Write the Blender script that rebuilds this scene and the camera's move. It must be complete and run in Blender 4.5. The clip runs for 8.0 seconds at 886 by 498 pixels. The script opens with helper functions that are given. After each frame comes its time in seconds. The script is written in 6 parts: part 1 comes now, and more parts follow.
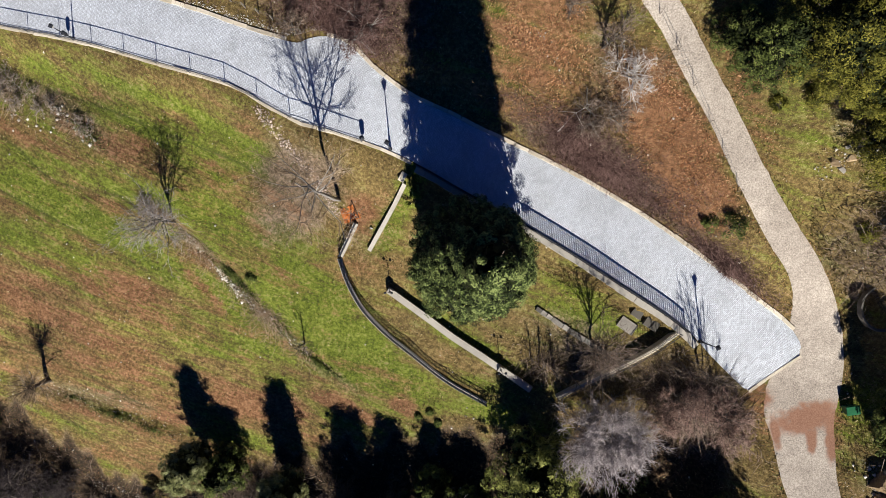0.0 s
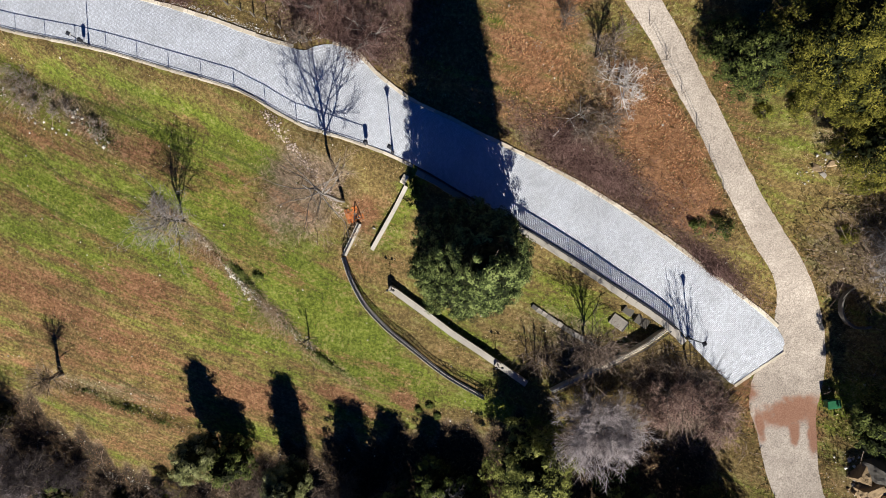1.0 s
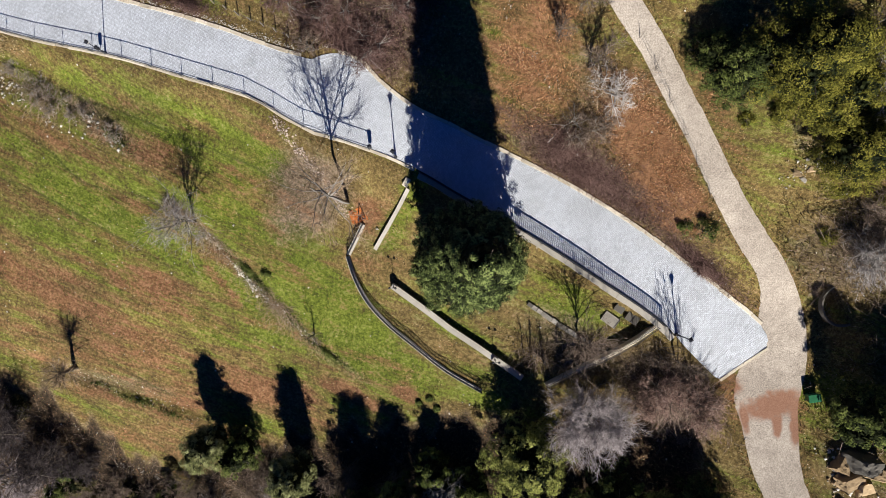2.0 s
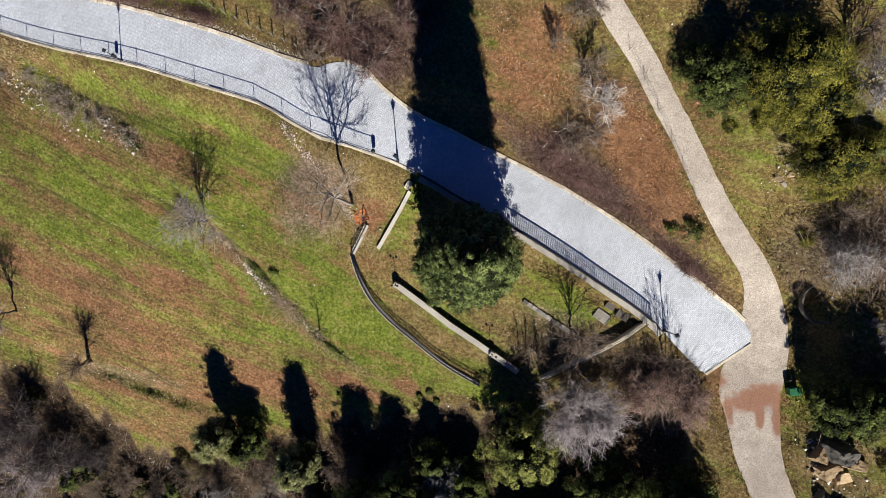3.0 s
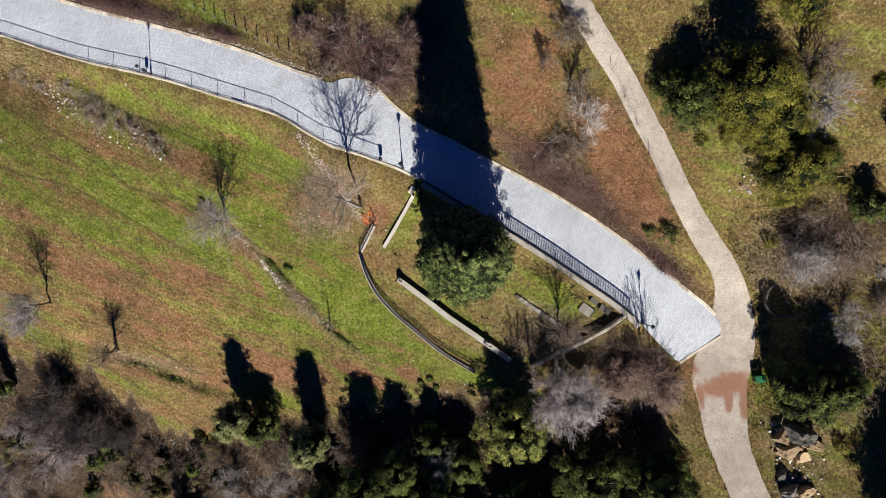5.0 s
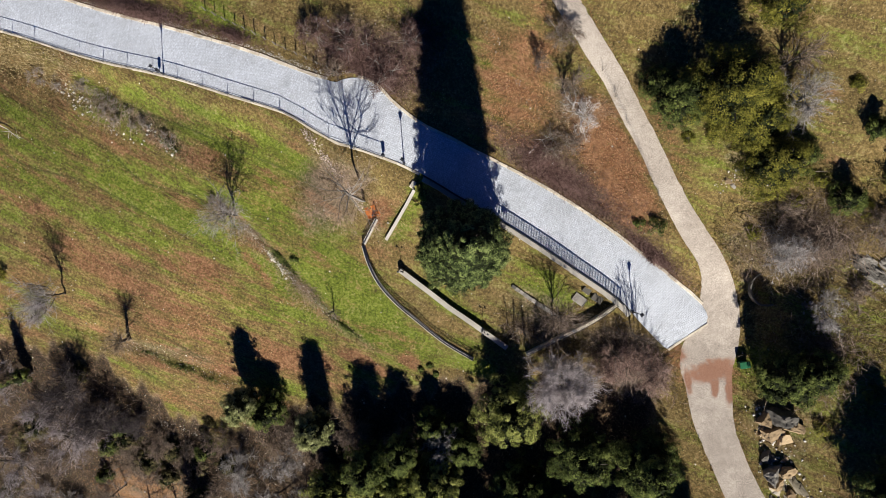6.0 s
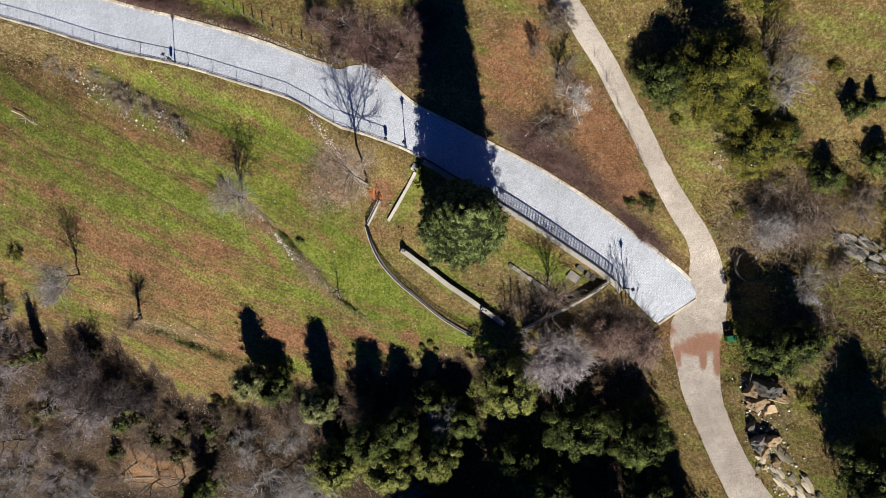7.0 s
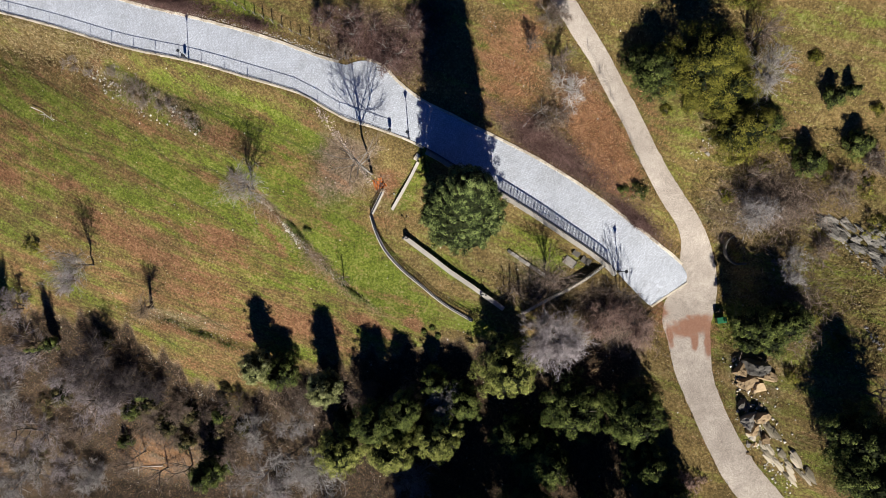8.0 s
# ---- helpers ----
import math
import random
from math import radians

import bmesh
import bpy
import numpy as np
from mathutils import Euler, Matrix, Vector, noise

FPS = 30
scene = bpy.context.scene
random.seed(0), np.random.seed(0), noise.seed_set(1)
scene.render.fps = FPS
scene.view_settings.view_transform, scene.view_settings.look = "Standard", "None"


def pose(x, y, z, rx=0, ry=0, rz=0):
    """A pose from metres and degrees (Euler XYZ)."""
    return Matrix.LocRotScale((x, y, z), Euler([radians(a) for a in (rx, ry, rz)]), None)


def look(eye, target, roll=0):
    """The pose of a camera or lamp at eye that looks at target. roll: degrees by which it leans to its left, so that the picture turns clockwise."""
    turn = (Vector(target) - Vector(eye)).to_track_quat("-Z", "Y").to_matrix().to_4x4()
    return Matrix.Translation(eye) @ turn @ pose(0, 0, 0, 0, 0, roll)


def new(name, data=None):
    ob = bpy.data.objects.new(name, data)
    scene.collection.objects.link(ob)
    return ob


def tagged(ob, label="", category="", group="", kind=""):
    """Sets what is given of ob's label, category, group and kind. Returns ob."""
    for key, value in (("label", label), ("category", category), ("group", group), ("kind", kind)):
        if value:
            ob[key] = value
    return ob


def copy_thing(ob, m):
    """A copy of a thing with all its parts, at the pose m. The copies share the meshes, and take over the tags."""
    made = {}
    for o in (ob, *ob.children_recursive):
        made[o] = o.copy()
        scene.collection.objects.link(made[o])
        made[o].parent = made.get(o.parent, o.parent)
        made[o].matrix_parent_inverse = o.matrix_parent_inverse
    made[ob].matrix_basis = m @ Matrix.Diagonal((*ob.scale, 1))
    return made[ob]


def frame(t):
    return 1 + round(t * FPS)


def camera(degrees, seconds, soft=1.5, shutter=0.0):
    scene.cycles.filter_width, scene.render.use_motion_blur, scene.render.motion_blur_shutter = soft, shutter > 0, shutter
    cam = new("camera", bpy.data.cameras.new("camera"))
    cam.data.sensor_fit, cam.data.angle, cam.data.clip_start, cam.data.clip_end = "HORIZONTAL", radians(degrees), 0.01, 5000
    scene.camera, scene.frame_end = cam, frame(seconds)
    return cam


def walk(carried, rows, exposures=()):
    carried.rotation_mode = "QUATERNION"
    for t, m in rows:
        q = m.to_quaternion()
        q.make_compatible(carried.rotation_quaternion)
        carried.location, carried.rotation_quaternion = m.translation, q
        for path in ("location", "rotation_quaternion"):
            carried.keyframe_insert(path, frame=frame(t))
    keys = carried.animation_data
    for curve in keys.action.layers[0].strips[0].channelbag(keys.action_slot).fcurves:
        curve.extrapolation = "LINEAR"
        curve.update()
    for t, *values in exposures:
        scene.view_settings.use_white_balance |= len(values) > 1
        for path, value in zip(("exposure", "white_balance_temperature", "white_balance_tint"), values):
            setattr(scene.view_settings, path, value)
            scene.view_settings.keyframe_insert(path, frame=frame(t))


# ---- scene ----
cam = camera(64.9, 8.0, soft=0.6)
METRES, EYE, TILT, LEAN, TURN = 28.5, 57.0, -90.0, 0.0, 0.0
ROWS = [
    (0.0, 0.0, 0.0, 0.0, 0.0, 0.0, -0.0),
    (0.5, 0.0002, -0.0415, -0.0004, 0.0, -0.03, -0.11),
    (1.0, 0.0016, -0.0893, -0.0004, 0.02, -0.03, -0.24),
    (1.5, 0.0021, -0.1392, -0.0009, 0.03, -0.02, -0.35),
    (3.0, 0.0041, -0.3046, -0.0052, 0.06, 0.05, -0.66),
    (3.5, 0.0057, -0.3638, -0.0062, 0.08, 0.04, -0.76),
    (4.0, 0.0069, -0.4237, -0.0067, 0.1, 0.05, -0.86),
    (4.5, 0.0072, -0.4829, -0.0069, 0.12, 0.05, -0.95),
    (6.0, 0.0093, -0.6646, -0.0399, 0.11, 0.06, -1.11),
    (6.5, 0.0107, -0.7249, -0.0788, 0.1, 0.09, -1.07),
    (7.0, 0.0103, -0.7848, -0.1308, 0.09, 0.25, -1.04),
    (7.5, 0.0078, -0.845, -0.1932, 0.07, 0.67, -1.0),
    (8.0, 0.0035, -0.9052, -0.2638, 0.04, 1.73, -0.97),
]
walk(cam, [(t, pose(0, 0, EYE, TILT, LEAN, TURN) @ pose(METRES * x, METRES * y, METRES * z, 90 + pitch, roll, yaw)) for t, x, y, z, yaw, pitch, roll in ROWS])

# ---- light ----
SUN_ELEVATION, SHADE = 34.7, Vector((-0.10, 1.0, 0.0)).normalized()
world = bpy.data.worlds.new("sky")
scene.world = world
world.use_nodes = True
wn = world.node_tree
sky = wn.nodes.new("ShaderNodeTexSky")
sky.sky_type = "NISHITA"
sky.sun_disc = False
sky.sun_elevation = radians(SUN_ELEVATION)
sky.sun_rotation = math.atan2(-SHADE.x, -SHADE.y)
sky.altitude, sky.air_density, sky.dust_density, sky.ozone_density = 500, 1.0, 0.3, 2.0
wn.nodes["Background"].inputs["Strength"].default_value = 0.05
blue = wn.nodes.new("ShaderNodeMix")
blue.data_type, blue.blend_type = "RGBA", "MULTIPLY"
blue.inputs["Factor"].default_value = 1.0
blue.inputs["B"].default_value = (0.01, 0.17, 0.52, 1.0)
wn.links.new(sky.outputs[0], blue.inputs["A"])
wn.links.new(blue.outputs["Result"], wn.nodes["Background"].inputs["Color"])
lamp_data = bpy.data.lights.new("sun", "SUN")
lamp_data.energy, lamp_data.angle, lamp_data.color = 5.0, radians(0.53), (1.0, 0.942, 0.862)
sun = new("sun", lamp_data)
rise = math.tan(radians(SUN_ELEVATION))
sun.matrix_world = look((0, 0, 90), (SHADE.x, SHADE.y, 90 - rise))
scene.view_settings.exposure = 0.72


# ---- materials ----
def mat(name, rough=0.9, metal=0.0):
    m = bpy.data.materials.new(name)
    m.use_nodes = True
    bsdf = m.node_tree.nodes["Principled BSDF"]
    bsdf.inputs["Roughness"].default_value = rough
    bsdf.inputs["Metallic"].default_value = metal
    bsdf.inputs["Specular IOR Level"].default_value = 0.25
    return m, m.node_tree, bsdf


def node(nt, kind, **values):
    n = nt.nodes.new(kind)
    for k, v in values.items():
        n.inputs[k].default_value = v
    return n


def noise_tex(nt, scale, detail=4.0, rough=0.6, vector=None):
    n = node(nt, "ShaderNodeTexNoise", Scale=scale, Detail=detail, Roughness=rough)
    if vector is None:
        vector = nt.nodes.new("ShaderNodeTexCoord").outputs["Object"]
    nt.links.new(vector, n.inputs["Vector"])
    return n.outputs["Fac"]


def ramp(nt, fac, stops):
    r = nt.nodes.new("ShaderNodeValToRGB")
    els = r.color_ramp.elements
    for i, (at, c) in enumerate(stops):
        e = els[i] if i < 2 else els.new(at)
        e.position, e.color = at, (*c, 1) if len(c) == 3 else c
    nt.links.new(fac, r.inputs["Fac"])
    return r.outputs["Color"]


def mix(nt, fac, a, b, blend="MIX"):
    n = nt.nodes.new("ShaderNodeMix")
    n.data_type, n.blend_type = "RGBA", blend
    for socket, v in ((n.inputs["Factor"], fac), (n.inputs["A"], a), (n.inputs["B"], b)):
        if hasattr(v, "links"):
            nt.links.new(v, socket)
        elif isinstance(v, (int, float)):
            socket.default_value = v
        else:
            socket.default_value = (*v, 1)
    return n.outputs["Result"]


def maths(nt, op, a, b=0.0, clamp=False):
    n = nt.nodes.new("ShaderNodeMath")
    n.operation, n.use_clamp = op, clamp
    for socket, v in zip(n.inputs, (a, b)):
        if hasattr(v, "links"):
            nt.links.new(v, socket)
        else:
            socket.default_value = v
    return n.outputs[0]


def bump(nt, bsdf, height, strength=0.5, distance=0.05):
    b = node(nt, "ShaderNodeBump", Strength=strength, Distance=distance)
    nt.links.new(height, b.inputs["Height"])
    nt.links.new(b.outputs["Normal"], bsdf.inputs["Normal"])


def stony(name, dark, light, scale=3.0, rough=0.9, metal=0.0, per_piece=0.0, strength=0.4):
    """A surface of two tones with stains and fine grain; per_piece varies it from piece to piece."""
    m, nt, bsdf = mat(name, rough, metal)
    big, fine = noise_tex(nt, scale * 0.25), noise_tex(nt, scale * 6)
    fac = maths(nt, "ADD", maths(nt, "MULTIPLY", big, 0.65), maths(nt, "MULTIPLY", fine, 0.35))
    if per_piece:
        rnd = nt.nodes.new("ShaderNodeObjectInfo").outputs["Random"]
        fac = maths(nt, "ADD", fac, maths(nt, "MULTIPLY", maths(nt, "SUBTRACT", rnd, 0.5), per_piece))
    c = ramp(nt, fac, ((0.3, dark), (0.7, light)))
    nt.links.new(c, bsdf.inputs["Base Color"])
    bump(nt, bsdf, fine, strength, 0.02)
    return m


def island_mix(name, stops, rough=0.8, through_light=0.0, patch=0.25, tuft_shade=False):
    """Foliage, twigs and stones: a tone of its own for each leaf or stone, with broad patches, or with shade painted
    between tufts.
    """
    m, nt, bsdf = mat(name, rough)
    bsdf.inputs["Specular IOR Level"].default_value = 0.12
    rnd = nt.nodes.new("ShaderNodeNewGeometry").outputs["Random Per Island"]
    if tuft_shade:
        # strong noise on top of leaf tone paints the shaded gaps between tufts
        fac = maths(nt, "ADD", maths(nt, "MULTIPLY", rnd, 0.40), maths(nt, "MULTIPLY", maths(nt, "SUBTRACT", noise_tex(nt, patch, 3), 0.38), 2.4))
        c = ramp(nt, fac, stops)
    else:
        fac = maths(nt, "ADD", maths(nt, "MULTIPLY", rnd, 0.75), maths(nt, "MULTIPLY", noise_tex(nt, patch), 0.5))
        c = ramp(nt, maths(nt, "SUBTRACT", fac, 0.12), stops)
    nt.links.new(c, bsdf.inputs["Base Color"])
    if through_light:
        tr = node(nt, "ShaderNodeBsdfTranslucent")
        nt.links.new(c, tr.inputs["Color"])
        ms = node(nt, "ShaderNodeMixShader", Fac=through_light)
        nt.links.new(bsdf.outputs[0], ms.inputs[1])
        nt.links.new(tr.outputs[0], ms.inputs[2])
        nt.links.new(ms.outputs[0], nt.nodes["Material Output"].inputs["Surface"])
    return m


def ground_material():
    m, nt, bsdf = mat("ground", 0.95)
    at = nt.nodes.new("ShaderNodeAttribute")
    at.attribute_name = "zone"
    sep = nt.nodes.new("ShaderNodeSeparateColor")
    nt.links.new(at.outputs["Color"], sep.inputs["Color"])
    field = nt.nodes.new("ShaderNodeAttribute")
    field.attribute_name = "furrow"
    rows = nt.nodes.new("ShaderNodeMapping")
    rows.inputs["Scale"].default_value = (0.17, 1.0, 1.0)
    nt.links.new(field.outputs["Vector"], rows.inputs["Vector"])
    tc = nt.nodes.new("ShaderNodeTexCoord").outputs["Object"]
    broad, mid, fine, grain = (noise_tex(nt, s, 5, 0.62, tc) for s in (0.12, 0.60, 3.4, 13.0))
    streak = noise_tex(nt, 0.5, 5, 0.6, rows.outputs["Vector"])
    comb = noise_tex(nt, 4.2, 2, 0.5, rows.outputs["Vector"])
    way = nt.nodes.new("ShaderNodeSeparateXYZ")
    nt.links.new(field.outputs["Vector"], way.inputs[0])
    tilled = way.outputs["Z"]
    # grass between lush and dry
    blades = maths(nt, "ADD", maths(nt, "ADD", maths(nt, "MULTIPLY", fine, 0.42), maths(nt, "MULTIPLY", grain, 0.40)), maths(nt, "MULTIPLY", mid, 0.18))
    drill = noise_tex(nt, 7.5, 2, 0.5, rows.outputs["Vector"])
    blades = maths(nt, "ADD", blades, maths(nt, "MULTIPLY", maths(nt, "SUBTRACT", maths(nt, "ADD", maths(nt, "MULTIPLY", comb, 0.5), maths(nt, "MULTIPLY", drill, 0.5)), 0.5), maths(nt, "MULTIPLY", tilled, 0.22)))
    lush = ramp(nt, blades, ((0.40, (0.036, 0.050, 0.007)), (0.50, (0.108, 0.140, 0.013)), (0.60, (0.235, 0.262, 0.052))))
    dry = ramp(nt, blades, ((0.40, (0.052, 0.036, 0.014)), (0.50, (0.142, 0.100, 0.034)), (0.60, (0.31, 0.230, 0.100))))
    red = ramp(nt, blades, ((0.40, (0.072, 0.034, 0.015)), (0.50, (0.165, 0.082, 0.038)), (0.60, (0.310, 0.175, 0.096))))
    litter = ramp(nt, blades, ((0.40, (0.040, 0.028, 0.020)), (0.50, (0.130, 0.095, 0.064)), (0.60, (0.33, 0.255, 0.185))))
    wob = maths(nt, "ADD", maths(nt, "MULTIPLY", maths(nt, "SUBTRACT", mid, 0.5), 1.5), maths(nt, "MULTIPLY", maths(nt, "SUBTRACT", fine, 0.5), 1.6))
    lines = maths(nt, "MULTIPLY", maths(nt, "SUBTRACT", maths(nt, "ADD", maths(nt, "MULTIPLY", streak, 0.8), maths(nt, "MULTIPLY", comb, 0.2)), 0.5), 4.2)

    def mask(channel, gain=2.2, drift=None):
        f = maths(nt, "ADD", sep.outputs[channel], maths(nt, "MULTIPLY", drift if drift else wob, 0.62))
        return maths(nt, "MULTIPLY", maths(nt, "SUBTRACT", f, 0.27), gain, True)
    both = maths(nt, "ADD", wob, lines)
    c = mix(nt, mask("Green", 2.0, both), dry, lush)
    c = mix(nt, mask("Blue"), c, litter)
    c = mix(nt, mask("Red", 2.0, maths(nt, "SUBTRACT", wob, lines)), c, red)
    # dark soil of the wood, blackened further for the shade between its trees
    shaded_humus = ramp(nt, blades, ((0.38, (0.008, 0.006, 0.004)), (0.50, (0.034, 0.023, 0.013)), (0.62, (0.15, 0.095, 0.055))))
    c = mix(nt, maths(nt, "MULTIPLY", maths(nt, "SUBTRACT", maths(nt, "ADD", at.outputs["Alpha"], maths(nt, "MULTIPLY", wob, 0.3)), 0.4), 2.5, True), c, shaded_humus)
    # wheel ruts, pressed into the field along curved lines; one run paints the ditch's shadow
    rut_at = nt.nodes.new("ShaderNodeAttribute")
    rut_at.attribute_name = "rut"
    d = maths(nt, "ABSOLUTE", maths(nt, "ADD", rut_at.outputs["Fac"], maths(nt, "MULTIPLY", maths(nt, "SUBTRACT", fine, 0.5), 0.35)))
    rut = maths(nt, "SUBTRACT", 1.0, maths(nt, "DIVIDE", d, 0.24), True)
    rut = maths(nt, "MULTIPLY", rut, maths(nt, "MULTIPLY", maths(nt, "SUBTRACT", mid, 0.33), 5.0, True))
    c = mix(nt, maths(nt, "MULTIPLY", rut, 0.65, True), c, (0.030, 0.036, 0.010))
    tone = ramp(nt, broad, ((0.3, (0.70, 0.71, 0.72)), (0.7, (1.06, 1.04, 1.0))))
    c = mix(nt, 1.0, c, tone, "MULTIPLY")
    nt.links.new(c, bsdf.inputs["Base Color"])
    bump(nt, bsdf, maths(nt, "ADD", blades, maths(nt, "MULTIPLY", comb, 0.4)), 0.65, 0.2)
    return m


def sett_material():
    """Granite setts in courses across the road, from its own along-and-across coordinates in metres."""
    m, nt, bsdf = mat("granite setts", 0.62)
    uv = nt.nodes.new("ShaderNodeUVMap")
    uv.uv_map = "along"
    wobble = nt.nodes.new("ShaderNodeMapping")
    nt.links.new(uv.outputs["UV"], wobble.inputs["Vector"])
    swirl = node(nt, "ShaderNodeTexNoise", Scale=0.7, Detail=2.0)
    nt.links.new(uv.outputs["UV"], swirl.inputs["Vector"])
    add = nt.nodes.new("ShaderNodeVectorMath")
    add.operation = "MULTIPLY_ADD"
    add.inputs[1].default_value = (0.07, 0.07, 0)
    nt.links.new(swirl.outputs["Color"], add.inputs[0])
    nt.links.new(uv.outputs["UV"], add.inputs[2])
    brick = node(nt, "ShaderNodeTexBrick", Scale=1.0)
    brick.inputs["Brick Width"].default_value, brick.inputs["Row Height"].default_value = 0.24, 0.12
    brick.inputs["Mortar Size"].default_value, brick.inputs["Mortar Smooth"].default_value = 0.012, 0.6
    brick.inputs["Color1"].default_value = (0.485, 0.52, 0.565, 1)
    brick.inputs["Color2"].default_value = (0.66, 0.70, 0.75, 1)
    brick.inputs["Mortar"].default_value = (0.27, 0.285, 0.305, 1)
    nt.links.new(add.outputs[0], brick.inputs["Vector"])
    stain = noise_tex(nt, 0.35, 5)
    fine = noise_tex(nt, 9.0, 3)
    c = mix(nt, 1.0, brick.outputs["Color"], ramp(nt, stain, ((0.32, (0.88, 0.875, 0.865)), (0.5, (0.99, 0.99, 0.99)), (0.68, (1.07, 1.07, 1.07)))), "MULTIPLY")
    c = mix(nt, 1.0, c, ramp(nt, fine, ((0.3, (0.74, 0.74, 0.75)), (0.7, (1.18, 1.18, 1.18)))), "MULTIPLY")
    nt.links.new(c, bsdf.inputs["Base Color"])
    bump(nt, bsdf, maths(nt, "SUBTRACT", 1.0, brick.outputs["Fac"]), 0.8, 0.03)
    return m


def lane_material():
    """Old rough concrete with patches, cracks and red soil washed across the junction."""
    m, nt, bsdf = mat("worn concrete", 0.92)
    tc = nt.nodes.new("ShaderNodeTexCoord").outputs["Object"]
    big, mid, fine = noise_tex(nt, 0.22, 5, 0.6, tc), noise_tex(nt, 1.3, 4, 0.6, tc), noise_tex(nt, 9.0, 6, 0.85, tc)
    fac = maths(nt, "ADD", maths(nt, "MULTIPLY", mid, 0.12), maths(nt, "MULTIPLY", fine, 0.88))
    c = ramp(nt, fac, ((0.37, (0.165, 0.143, 0.122)), (0.5, (0.395, 0.352, 0.305)), (0.61, (0.62, 0.56, 0.49))))
    c = mix(nt, 1.0, c, ramp(nt, big, ((0.35, (0.78, 0.76, 0.74)), (0.65, (1.06, 1.05, 1.03)))), "MULTIPLY")
    vor = node(nt, "ShaderNodeTexVoronoi", Scale=0.21)
    vor.feature = "DISTANCE_TO_EDGE"
    warp = nt.nodes.new("ShaderNodeVectorMath")
    warp.operation = "MULTIPLY_ADD"
    warp.inputs[1].default_value = (3.0, 3.0, 0)
    wn_ = node(nt, "ShaderNodeTexNoise", Scale=0.6, Detail=4.0)
    nt.links.new(tc, wn_.inputs["Vector"])
    nt.links.new(wn_.outputs["Color"], warp.inputs[0])
    nt.links.new(tc, warp.inputs[2])
    nt.links.new(warp.outputs[0], vor.inputs["Vector"])
    crack = maths(nt, "LESS_THAN", vor.outputs["Distance"], 0.004)
    c = mix(nt, maths(nt, "MULTIPLY", crack, maths(nt, "MULTIPLY", big, 0.5)), c, (0.10, 0.085, 0.07))
    at = nt.nodes.new("ShaderNodeAttribute")
    at.attribute_name = "soil"
    drift = maths(nt, "ADD", maths(nt, "MULTIPLY", maths(nt, "SUBTRACT", mid, 0.5), 1.1), maths(nt, "MULTIPLY", maths(nt, "SUBTRACT", fine, 0.5), 0.8))
    soil = maths(nt, "MULTIPLY", maths(nt, "SUBTRACT", maths(nt, "ADD", at.outputs["Fac"], drift), 0.42), 2.4, True)
    earth = ramp(nt, fac, ((0.3, (0.13, 0.065, 0.040)), (0.5, (0.245, 0.130, 0.085)), (0.7, (0.36, 0.215, 0.15))))
    c = mix(nt, soil, c, earth)
    nt.links.new(c, bsdf.inputs["Base Color"])
    bump(nt, bsdf, fac, 0.6, 0.05)
    return m


GROUND_MAT, SETTS, LANE_MAT = ground_material(), sett_material(), lane_material()
KERB = stony("pale kerb stone", (0.40, 0.35, 0.265), (0.72, 0.655, 0.53), 3, per_piece=0.3)
RUBBLE = stony("grey limestone", (0.10, 0.093, 0.08), (0.34, 0.315, 0.275), 3, per_piece=0.8)
CREAM_ROCK = stony("cream limestone", (0.11, 0.095, 0.065), (0.40, 0.35, 0.265), 5, per_piece=0.6, strength=0.8)
DARK_ROCK = stony("dark grey limestone", (0.045, 0.042, 0.036), (0.19, 0.178, 0.155), 5, per_piece=0.5)
OCHRE_ROCK = stony("ochre limestone", (0.15, 0.105, 0.058), (0.50, 0.375, 0.225), 3, per_piece=0.5)
RENDERED = stony("weathered cement render", (0.26, 0.24, 0.21), (0.50, 0.47, 0.41), 2)
STONE_WALL = stony("rubble masonry", (0.14, 0.125, 0.105), (0.42, 0.38, 0.32), 4)
IRON = stony("dark blue-black painted iron", (0.012, 0.014, 0.020), (0.030, 0.034, 0.045), 4, 0.45, 0.0)
GREY_IRON = stony("grey galvanised iron", (0.10, 0.105, 0.115), (0.19, 0.195, 0.205), 4, 0.5, 0.4)
WOOD = stony("weathered grey timber", (0.10, 0.085, 0.065), (0.27, 0.24, 0.20), 6)
GREEN_PLASTIC = stony("green plastic", (0.010, 0.075, 0.032), (0.022, 0.14, 0.062), 3, 0.45)
BLACK_RUBBER = stony("black rubber", (0.012, 0.012, 0.012), (0.03, 0.03, 0.03), 5)
ORANGE_PLASTIC = stony("orange plastic mesh", (0.36, 0.10, 0.025), (0.52, 0.17, 0.045), 5, 0.6)
GLASS_LAMP = stony("frosted lamp glass", (0.45, 0.45, 0.42), (0.6, 0.6, 0.57), 5, 0.3)
BARK = stony("dark bark", (0.055, 0.045, 0.036), (0.15, 0.13, 0.11), 8)
GREY_BARK = stony("grey bark", (0.16, 0.15, 0.135), (0.36, 0.34, 0.31), 8)
WHITE_STONE = island_mix("white limestone chips", ((0.2, (0.30, 0.28, 0.24)), (0.8, (0.66, 0.63, 0.57))))
GRIT = island_mix("grey grit", ((0.2, (0.40, 0.38, 0.34)), (0.8, (0.68, 0.66, 0.61))))
PINK_STONE = island_mix("pinkish limestone chips", ((0.2, (0.26, 0.20, 0.165)), (0.8, (0.56, 0.47, 0.41))))
# leaf greens; the low end goes near black as shade between tufts
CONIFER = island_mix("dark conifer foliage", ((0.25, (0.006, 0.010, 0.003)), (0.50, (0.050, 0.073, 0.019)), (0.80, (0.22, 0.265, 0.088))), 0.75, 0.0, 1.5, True)
